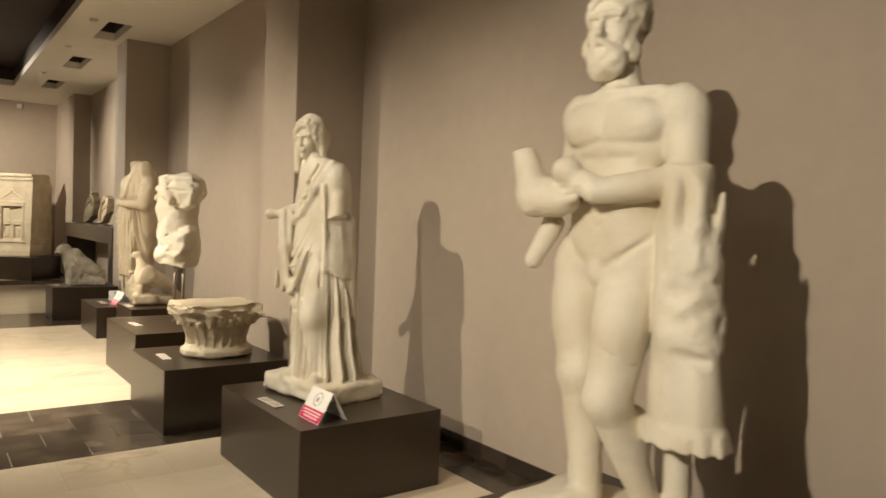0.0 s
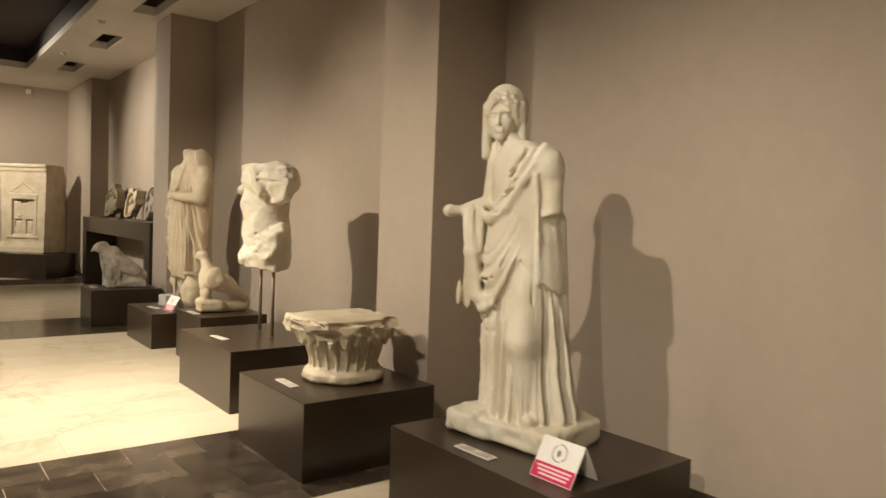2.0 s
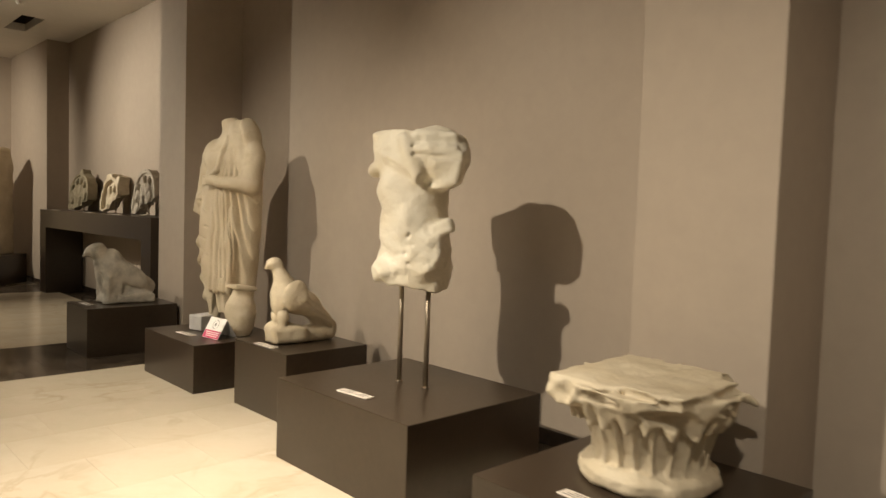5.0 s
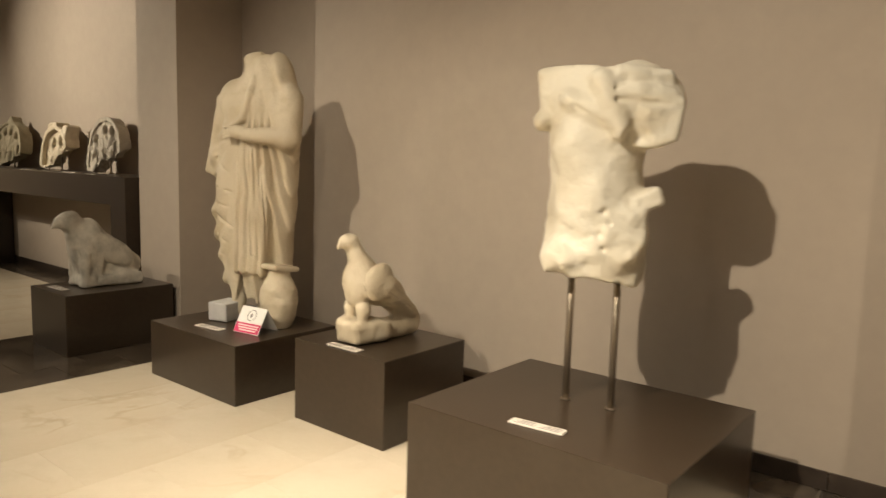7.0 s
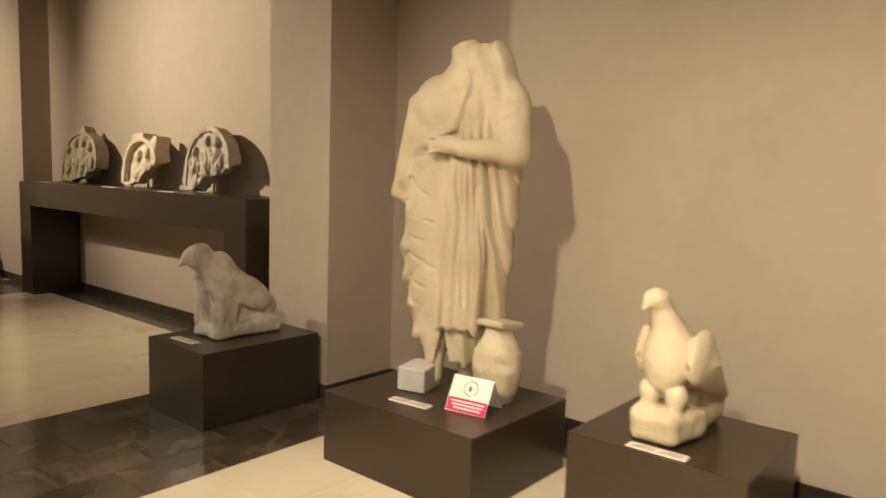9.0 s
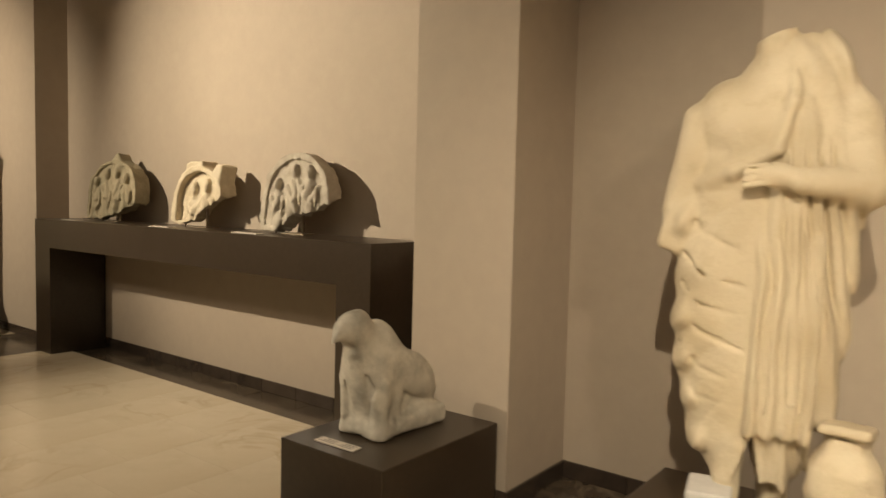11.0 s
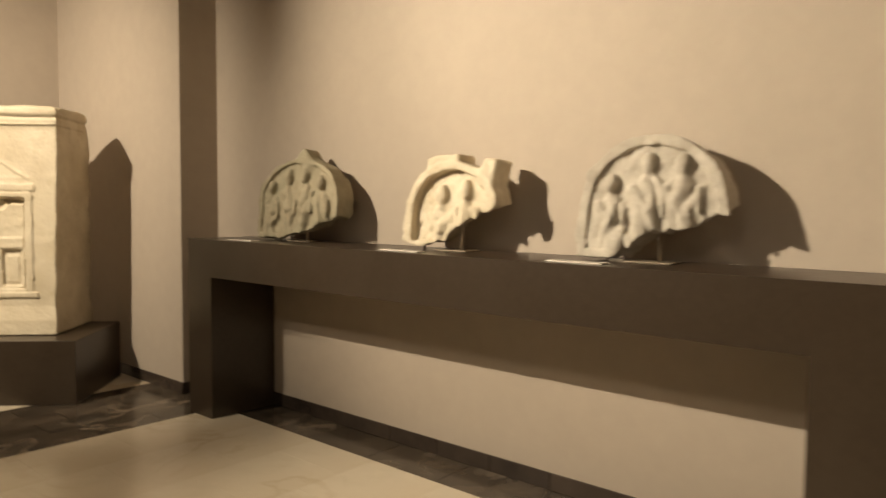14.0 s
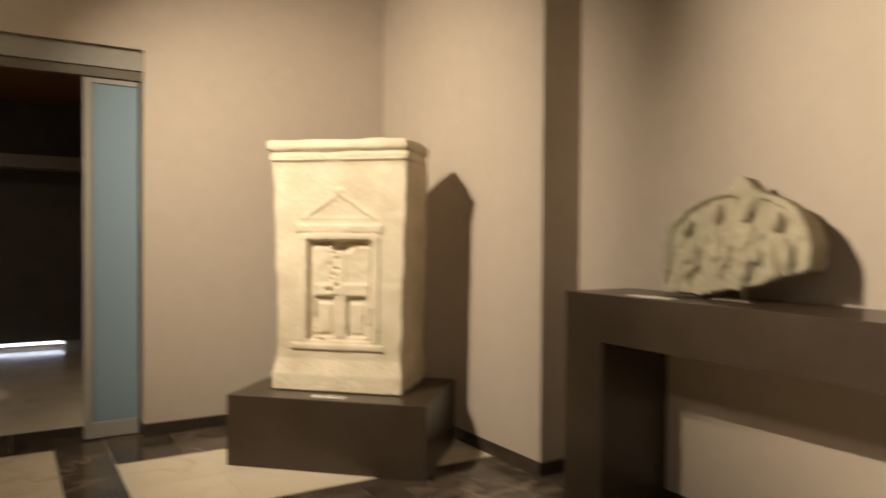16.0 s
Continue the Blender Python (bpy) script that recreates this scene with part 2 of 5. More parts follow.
# long display bench
bench = tagged(empty("display_bench", (2.646, 15.162, 0)), "long dark brown lacquered display bench against the wall", "bench")
part("top", box(-0.28, 0.28, -2.352, 2.352, 1.076, 1.358), PLINTH, bench)
part("leg", box(-0.28, 0.28, -2.352, -2.05, 0, 1.076), PLINTH, bench)
part("leg", box(-0.28, 0.28, 2.03, 2.352, 0, 1.076), PLINTH, bench)

# skirting of short stone pieces
baseboard = tagged(empty("baseboard"), "dark polished stone skirting along the wall", "skirting", kind="structure")


def skirting(x0, y0, x1, y1, out, h=0.10, thick=0.016, piece=0.42):
    """Pieces from one end to the other; out is the side on which they stand proud."""
    length = math.hypot(x1 - x0, y1 - y0)
    n = max(1, round(length / piece))
    for k in range(n):
        a, b = k / n, (k + 1) / n
        g = 0.0015 / length
        p, q = (x0 + (x1 - x0) * (a + g), y0 + (y1 - y0) * (a + g)), (x0 + (x1 - x0) * (b - g), y0 + (y1 - y0) * (b - g))
        xs, ys = sorted((p[0], q[0])), sorted((p[1], q[1]))
        ox, oy = out
        xs = [xs[0] + min(0, ox) * thick, xs[1] + max(0, ox) * thick]
        ys = [ys[0] + min(0, oy) * thick, ys[1] + max(0, oy) * thick]
        part("skirting_piece", box(*xs, *ys, 0.001, h, 0.002, 1), SKIRT, baseboard)


PIERS = [(2.3, -0.4, 0.29), (2.3, 5.68, 6.37), (2.3, 11.74, 12.41)]
last = SOUTH
for x, a, b in PIERS:
    skirting(WALL_X, last, WALL_X, a, (-1, 0))
    skirting(WALL_X - 0.016, a, x - 0.016, a, (0, -1))
    skirting(x, a, x, b, (-1, 0))
    skirting(x - 0.016, b, WALL_X - 0.016, b, (0, 1))
    last = b
skirting(WALL_X, last, WALL_X, 18.02, (-1, 0))
skirting(2.59 - 0.016, 18.02, WALL_X - 0.016, 18.02, (0, -1))
skirting(2.59, 18.02, 2.59, END_Y, (-1, 0))
skirting(DOOR_X1 - 0.016, END_Y, 2.574, END_Y, (0, -1), thick=0.018)
skirting(DOOR_X1, END_Y, DOOR_X1, END_Y + WALL_T, (-1, 0))

# ---- label plates and tent cards ----
INK = material("grey_print", (0.22, 0.19, 0.17), 0.6)
WHITE = textured("white_card", (0.80, 0.77, 0.72), (0.84, 0.81, 0.76), 30, 0.45)
RED = textured("red_print", (0.56, 0.012, 0.09), (0.62, 0.016, 0.11), 30, 0.45)
PINK = material("pale_print", (0.85, 0.62, 0.62), 0.5)


def label_plate(x, y, z, rz=0.0, length=0.25, width=0.062):
    """Lies flat; its length runs along y."""
    ob = tagged(empty("label_plate", (x, y, z), rz), "small pale printed exhibit label lying flat", "label", "exhibit labels")
    part("plate", box(-width / 2, width / 2, -length / 2, length / 2, 0.0005, 0.008, 0.002, 1), CARD, ob)
    bm = bmesh.new()
    for k, (a, b) in enumerate(((-0.43, -0.04), (-0.43, -0.10), (-0.43, -0.16), (0.03, 0.42), (0.03, 0.36), (0.03, 0.30))):
        u = -width * 0.28 + width * 0.25 * (k % 3)
        box(u - 0.003, u + 0.003, a * length, b * length, 0.0082, 0.0088, bm=bm)
    part("print", bm, INK, ob, "lines of tiny grey print")
    return ob


label_plate(1.53, 4.25, 0.474, 2)
label_plate(1.35, 5.94, 0.479, -2)
label_plate(1.80, 9.12, 0.505, 2)
label_plate(1.775, 10.46, 0.396, 6)
label_plate(1.465, 12.15, 0.480, 2)


def tent_card(x, y, z, rz=0.0):
    """A folded card: one printed face towards the room, one plain face behind."""
    w, h, d = 0.235, 0.165, 0.095
    ob = tagged(empty("tent_card", (x, y, z), rz), "folded white and red warning card on a dark plinth", "sign", "folded warning cards")
    tilt = math.degrees(math.atan2(d, h))
    span = math.hypot(d, h)
    front = Matrix.Translation((-d, 0, 0.001)) @ pose(0, 0, 0, 0, tilt, 0)
    back = Matrix.Translation((d, 0, 0.001)) @ pose(0, 0, 0, 0, -tilt, 0)

    def leaf(name, m, bm, mat, parent=ob, label=""):
        bmesh.ops.transform(bm, verts=bm.verts, matrix=m)
        return part(name, bm, mat, parent, label)

    face = leaf("front_leaf", front, box(-0.0008, 0.0008, -w / 2, w / 2, 0, span), WHITE)
    leaf("back_leaf", back, box(-0.0008, 0.0008, -w / 2, w / 2, 0, span), WHITE)
    leaf("red_panel", front, box(-0.0016, -0.0009, -w / 2 + 0.003, w / 2 - 0.003, 0.003, span * 0.38), RED, face, "red printed strip")
    bm = bmesh.new()
    for k, (a, b) in enumerate(((-0.42, 0.40), (-0.40, 0.36), (-0.36, 0.30))):
        zz = span * (0.27 - 0.09 * k)
        box(-0.0021, -0.0017, a * w, b * w, zz, zz + 0.009, bm=bm)
    leaf("text_lines", front, bm, PINK, face, "unreadable pale text lines")
    ring = bmesh.new()
    n = 40
    for k in range(n):
        if k % 20 in (6, 7):
            continue
        a, b = 2 * math.pi * k / n, 2 * math.pi * (k + 1) / n
        v = [ring.verts.new((-0.0016, r * math.cos(t), span * 0.68 + r * math.sin(t))) for r, t in ((0.036, a), (0.041, a), (0.041, b), (0.036, b))]
        ring.faces.new(v)
    leaf("ring", front, ring, INK, face, "thin printed ring")
    mark = bmesh.new()
    bmesh.ops.create_circle(mark, cap_ends=True, segments=20, radius=0.013, matrix=Matrix.Translation((-0.0018, 0.003, span * 0.67)) @ pose(0, 0, 0, 0, -90, 0) @ Matrix.Diagonal((1.25, 0.8, 1, 1)))
    leaf("symbol", front, mark, INK, face, "small dark symbol")
    return ob


tent_card(1.652, 3.79, 0.474, 2)
tent_card(1.945, 10.17, 0.396, 8)

# ---- fittings ----
PLASTIC = textured("white_plastic", (0.70, 0.67, 0.60), (0.74, 0.71, 0.64), 30, 0.4)
sensor = tagged(empty("wall_sensor", (1.77, END_Y, 4.08)), "small white motion sensor high on the end wall", "sensor")
part("housing", box(-0.05, 0.05, -0.06, -0.001, 0, 0.10, 0.012), PLASTIC, sensor)
part("lens", box(-0.032, 0.032, -0.066, -0.058, 0.012, 0.055, 0.003), CARD, sensor)


def ceiling_disc(x, y):
    ob = tagged(empty("smoke_detector", (x, y, CEIL)), "small round detector on the white ceiling", "detector", "ceiling detectors")
    part("base", tube((0, 0, -0.012), (0, 0, -0.0005), 0.06, 28), PLASTIC, ob)
    part("head", tube((0, 0, -0.045), (0, 0, -0.0125), 0.035, 24, 0.05), PLASTIC, ob)


for y in (10.93, 12.95, 15.8):
    ceiling_disc(1.69, y)

# ---- the doorway: sliding frosted leaf and the dim room behind ----
# aluminium toned down: the doorway's shadow is put into its colour
ALU = textured("shaded_aluminium", (0.24, 0.225, 0.19), (0.29, 0.27, 0.23), 60, 0.42)
FROST = bpy.data.materials.new("frosted_glass")
FROST.use_nodes = True
b = FROST.node_tree.nodes["Principled BSDF"]
b.inputs["Base Color"].default_value = (0.19, 0.26, 0.30, 1)
b.inputs["Roughness"].default_value = 0.45
b.inputs["Transmission Weight"].default_value = 0.12
b.inputs["IOR"].default_value = 1.4
glass_y = END_Y + 0.10
door = tagged(empty("glass_door", (0, glass_y, 0)), "frosted green glass sliding door in an aluminium frame", "door")
part("pane", box(-0.02, 0.33, -0.006, 0.006, 0.14, 2.93), FROST, door, "frosted blue-green glass")
part("stile", box(-0.085, -0.02, -0.022, 0.022, 0.012, 2.97, 0.003), ALU, door)
part("bottom_rail", box(-0.02, 0.33, -0.02, 0.02, 0.012, 0.14, 0.003), ALU, door)
part("top_rail", box(-0.02, 0.33, -0.02, 0.02, 2.93, 2.97, 0.003), ALU, door)
DARK_METAL = textured("dark_bronze", (0.10, 0.085, 0.06), (0.13, 0.11, 0.08), 30, 0.45)
track = tagged(empty("door_track", (0, glass_y, 0)), "aluminium sliding door track under the lintel", "track", kind="structure")
part("upper_rail", box(DOOR_X0, DOOR_X1 - 0.003, -0.055, 0.055, 3.06, 3.227, 0.004), ALU, track)
part("lower_rail", box(DOOR_X0, DOOR_X1 - 0.003, -0.035, 0.035, 2.98, 3.058, 0.003), DARK_METAL, track)

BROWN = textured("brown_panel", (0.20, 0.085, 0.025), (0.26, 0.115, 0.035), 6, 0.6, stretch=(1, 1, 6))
# dark wall tone that holds the back room's dimness in the colour
SHADE = textured("dimmed_wall", (0.10, 0.085, 0.075), (0.13, 0.11, 0.095), 4, 0.7)
R0, R1, RY = -3.2, 0.75, END_Y + 5.6
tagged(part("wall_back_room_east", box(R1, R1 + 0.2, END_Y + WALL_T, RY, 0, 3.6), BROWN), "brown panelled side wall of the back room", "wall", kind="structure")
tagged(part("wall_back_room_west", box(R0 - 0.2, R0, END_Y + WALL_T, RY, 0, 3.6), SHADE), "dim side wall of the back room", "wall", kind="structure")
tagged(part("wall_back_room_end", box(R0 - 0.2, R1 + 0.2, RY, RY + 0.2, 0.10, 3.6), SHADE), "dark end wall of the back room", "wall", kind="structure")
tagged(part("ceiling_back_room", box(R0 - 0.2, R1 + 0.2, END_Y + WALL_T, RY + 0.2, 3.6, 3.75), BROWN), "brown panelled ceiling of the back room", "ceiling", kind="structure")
tagged(part("beam_back_room", box(R0, R1, RY - 0.5, RY - 0.003, 2.62, 2.80, 0.006), ALU), "pale beam across the back room", "beam", kind="structure")
GLOW = bpy.data.materials.new("daylight_gap")
GLOW.use_nodes = True
g = GLOW.node_tree.nodes["Principled BSDF"]
g.inputs["Base Color"].default_value = (0.7, 0.75, 0.9, 1)
g.inputs["Emission Color"].default_value = (0.75, 0.80, 1.0, 1)
g.inputs["Emission Strength"].default_value = 3.0
tagged(part("shutter_gap", box(R0, 0.1, RY + 0.06, RY + 0.08, 0.055, 0.098), GLOW), "strip of daylight under the shutter", "opening", kind="structure")
spot_lamp((-1.6, END_Y + 3.0, 3.5), (-1.15, END_Y + 2.4, 0.0), 140, 20)
area_lamp(-1.6, END_Y + 2.6, 3.57, 0.6, 0.6, 6)

# ---- carved stone: shapes blended in a field, then skinned ----
LATTICE = np.random.RandomState(7).rand(32, 32, 32).astype(np.float32)


def grain(x, y, z, scale, shift=0.0):
    """Smooth noise in -1..1."""
    total = 0
    parts = []
    for v, s in ((x, 3.1), (y, 7.7), (z, 1.3)):
        v = v * scale + s + shift
        i = np.floor(v).astype(np.int32)
        f = (v - i).astype(np.float32)
        parts.append((i % 32, (i + 1) % 32, f * f * (3 - 2 * f)))
    (x0, x1, fx), (y0, y1, fy), (z0, z1, fz) = parts
    for xi, wx in ((x0, 1 - fx), (x1, fx)):
        for yi, wy in ((y0, 1 - fy), (y1, fy)):
            for zi, wz in ((z0, 1 - fz), (z1, fz)):
                total = total + LATTICE[xi, yi, zi] * wx * wy * wz
    return total * 2 - 1


def ramp(v, a, b):
    f = np.clip((v - a) / (b - a), 0, 1)
    return f * f * (3 - 2 * f)


def pleat(v, sharp=1.3):
    """Rounded ridges with sharp valleys, in -1..1."""
    return 2 * (np.abs(np.cos(v / 2)) ** sharp) - 1


class Clay:
    def __init__(self, lo, hi, h):
        self.lo, self.h = np.array(lo, np.float32), h
        n = [int((b - a) / h) + 2 for a, b in zip(lo, hi)]
        self.x, self.y, self.z = np.meshgrid(*[(lo[k] + h * np.arange(n[k])).astype(np.float32) for k in range(3)], indexing="ij")
        self.f = np.full(self.x.shape, 1.0, np.float32)

    def local(self, c, turn):
        x, y, z = self.x - c[0], self.y - c[1], self.z - c[2]
        if turn != (0, 0, 0):
            m = np.array(Euler([radians(a) for a in turn]).to_matrix().transposed(), np.float32)
            x, y, z = (m[k, 0] * x + m[k, 1] * y + m[k, 2] * z for k in range(3))
        return x, y, z

    def ell(self, c, r, turn=(0, 0, 0)):
        x, y, z = self.local(c, turn)
        k0 = np.sqrt((x / r[0]) ** 2 + (y / r[1]) ** 2 + (z / r[2]) ** 2)
        k1 = np.sqrt((x / r[0] ** 2) ** 2 + (y / r[1] ** 2) ** 2 + (z / r[2] ** 2) ** 2) + 1e-6
        return k0 * (k0 - 1) / k1

    def cap(self, a, b, ra, rb=None):
        rb = ra if rb is None else rb
        d = np.subtract(b, a)
        x, y, z = self.x - a[0], self.y - a[1], self.z - a[2]
        t = np.clip((x * d[0] + y * d[1] + z * d[2]) / float(d @ d), 0, 1)
        return np.sqrt((x - t * d[0]) ** 2 + (y - t * d[1]) ** 2 + (z - t * d[2]) ** 2) - (ra + (rb - ra) * t)

    def blk(self, c, half, rnd=0.01, turn=(0, 0, 0)):
        x, y, z = self.local(c, turn)
        q = [np.abs(v) - s + rnd for v, s in zip((x, y, z), half)]
        return np.sqrt(sum(np.maximum(v, 0) ** 2 for v in q)) + np.minimum(np.maximum(np.maximum(q[0], q[1]), q[2]), 0) - rnd

    def col(self, *rows, swell=0.0):
        """A column of ellipses; each row is z, cx, cy, rx, ry."""
        t = np.array(rows, np.float32).T
        cx, cy, rx, ry = (np.interp(self.z, t[0], v).astype(np.float32) for v in t[1:])
        rx, ry = rx + swell, ry + swell
        d = (np.sqrt(((self.x - cx) / rx) ** 2 + ((self.y - cy) / ry) ** 2) - 1) * np.minimum(rx, ry)
        return np.maximum(d, np.maximum(t[0][0] - self.z, self.z - t[0][-1]))

    def add(self, d, k=0.03):
        h = np.clip(0.5 + 0.5 * (self.f - d) / k, 0, 1)
        self.f[...] = self.f + (d - self.f) * h - k * h * (1 - h)

    def cut(self, d, k=0.01):
        d = -d
        h = np.clip(0.5 - 0.5 * (self.f - d) / k, 0, 1)
        self.f[...] = self.f + (d - self.f) * h + k * h * (1 - h)

    def near(self, points, reach):
        """The part of the field within reach of some points, sharing its values."""
        lo = np.floor((np.min(points, 0) - reach - self.lo) / self.h).astype(int)
        hi = np.ceil((np.max(points, 0) + reach - self.lo) / self.h).astype(int) + 1
        cell = tuple(slice(max(0, a), max(1, b)) for a, b in zip(lo, hi))
        sub = Clay((0, 0, 0), (0, 0, 0), 1.0)
        sub.x, sub.y, sub.z, sub.f = self.x[cell], self.y[cell], self.z[cell], self.f[cell]
        return sub

    def limb(self, a, b, ra, rb=None, k=0.03):
        sub = self.near((a, b), max(ra, rb or ra) + 2 * k + 0.02)
        sub.add(sub.cap(a, b, ra, rb), k)

    def lump(self, c, r, turn=(0, 0, 0), k=0.03, rough=0.0, scale=14):
        sub = self.near((c,), max(r) + 2 * k + 0.03)
        sub.add(sub.ell(c, r, turn) + (rough * grain(sub.x, sub.y, sub.z, scale) if rough else 0), k)

    def dent(self, c, r, turn=(0, 0, 0), k=0.012, rough=0.0, scale=20):
        sub = self.near((c,), max(r) + 2 * k + 0.03)
        sub.cut(sub.ell(c, r, turn) + (rough * grain(sub.x, sub.y, sub.z, scale) if rough else 0), k)

    def string(self, r, *points, k=0.02):
        for a, b in zip(points, points[1:]):
            self.limb(a, b, r, r, k)

    def groove(self, r, *points, k=0.008):
        for a, b in zip(points, points[1:]):
            sub = self.near((a, b), r + 2 * k + 0.02)
            sub.cut(sub.cap(a, b, r), k)

    def wear(self, amount=0.004, scale=14, fine=0.0015, shift=0.0):
        self.f = self.f + amount * grain(self.x, self.y, self.z, scale, shift) + fine * grain(self.x, self.y, self.z, scale * 4, shift + 5)

    def mesh(self):
        f, s = self.f, self.f < 0
        for ax in range(3):
            edge = [slice(None)] * 3
            for e in (0, -1):
                edge[ax] = e
                s[tuple(edge)] = False
                f[tuple(edge)] = np.maximum(f[tuple(edge)], 0.001)
        n = [m - 1 for m in f.shape]
        corner = [(i, j, k) for i in (0, 1) for j in (0, 1) for k in (0, 1)]
        count = sum(s[i:i + n[0], j:j + n[1], k:k + n[2]].astype(np.int8) for i, j, k in corner)
        cells = np.argwhere((count > 0) & (count < 8))
        index = np.full(n, -1, np.int64)
        index[tuple(cells.T)] = np.arange(len(cells))
        total, hits = np.zeros((len(cells), 3)), np.zeros((len(cells), 1))
        for a in corner:
            for ax in range(3):
                if a[ax]:
                    continue
                b = list(a)
                b[ax] = 1
                fa = f[tuple((cells + a).T)]
                fb = f[tuple((cells + b).T)]
                cross = (fa < 0) != (fb < 0)
                t = np.where(cross, fa / np.where(fa == fb, 1, fa - fb), 0)
                p = np.repeat(np.array([a], float), len(cells), 0)
                p[:, ax] = t
                total += p * cross[:, None]
                hits += cross[:, None]
        verts = (cells + total / hits) * self.h + self.lo
        faces = []
        for ax in range(3):
            u, v = (ax + 1) % 3, (ax + 2) % 3
            lower = [slice(1, -1)] * 3
            upper = [slice(1, -1)] * 3
            lower[ax], upper[ax] = slice(0, -1), slice(1, None)
            flips = s[tuple(lower)].astype(np.int8) - s[tuple(upper)].astype(np.int8)
            at = np.argwhere(flips)
            sign = flips[tuple(at.T)]
            at[:, u] += 1
            at[:, v] += 1
            du, dv = np.eye(3, dtype=int)[u], np.eye(3, dtype=int)[v]
            quad = np.stack([index[tuple((at - du - dv).T)], index[tuple((at - dv).T)], index[tuple(at.T)], index[tuple((at - du).T)]], 1)
            quad[sign < 0] = quad[sign < 0][:, ::-1]
            faces.append(quad)
        faces = np.concatenate(faces)
        faces = faces[(faces >= 0).all(1)]
        return verts, faces


def skinned(name, *pieces):
    """One mesh from fields, each with the pose and size at which it sits."""
    verts, faces, n = [], [], 0
    for clay, m in pieces:
        v, f = clay.mesh()
        m = np.array(m)
        verts.append(v @ m[:3, :3].T + m[:3, 3])
        faces.append(f + n)
        n += len(v)
    me = bpy.data.meshes.new(name)
    me.from_pydata(np.concatenate(verts).tolist(), [], np.concatenate(faces).tolist())
    me.polygons.foreach_set("use_smooth", np.ones(len(me.polygons), bool))
    me.update()
    return me


def carved(name, clay, mat, at, rz, label, category, group="", head=(), lean=0.0, tall=1.0, wide=1.0):
    me = skinned(name, (clay, Matrix(((wide, 0, lean, 0), (0, 1, 0, 0), (0, 0, tall, 0), (0, 0, 0, 1)))), *head)
    me.materials.append(mat)
    ob = new(name, me)
    ob.matrix_world = pose(*at, 0, 0, rz)
    return tagged(ob, label, category, group)


MARBLE = textured("old_marble", (0.69, 0.63, 0.50), (0.82, 0.77, 0.65), 9, 0.55, detail=9, bump=0.4, bump_scale=45,
                  second=(0.50, 0.41, 0.26), second_scale=4.5, second_amount=0.7, spec=0.35)
MARBLE_WARM = textured("warm_marble", (0.51, 0.43, 0.30), (0.66, 0.58, 0.44), 9, 0.6, detail=9, bump=0.45, bump_scale=45,
                       second=(0.38, 0.30, 0.19), second_scale=4.5, second_amount=0.75, spec=0.3)
LIMESTONE = textured("grey_limestone", (0.36, 0.32, 0.26), (0.50, 0.45, 0.37), 9, 0.75, detail=8, bump=0.45, bump_scale=40,
                     second=(0.24, 0.20, 0.16), second_scale=3.5, second_amount=0.7, spec=0.25, veins=(0.62, 0.57, 0.48), vein_amount=0.2)
EAGLE_STONE = textured("mottled_grey_marble", (0.50, 0.46, 0.38), (0.66, 0.61, 0.52), 10, 0.6, detail=7, bump=0.45, bump_scale=40,
                       second=(0.24, 0.22, 0.18), second_scale=7.0, second_amount=0.85, spec=0.3, veins=(0.78, 0.73, 0.64), vein_amount=0.7)
TUFF = textured("brown_stone", (0.26, 0.22, 0.15), (0.38, 0.33, 0.23), 8, 0.8, detail=8, bump=0.5, bump_scale=38,
                second=(0.20, 0.19, 0.13), second_scale=4.0, second_amount=0.7, spec=0.2)
CEMENT = textured("pale_grey_mortar", (0.44, 0.42, 0.40), (0.52, 0.50, 0.47), 12, 0.8, bump=0.3, bump_scale=60)


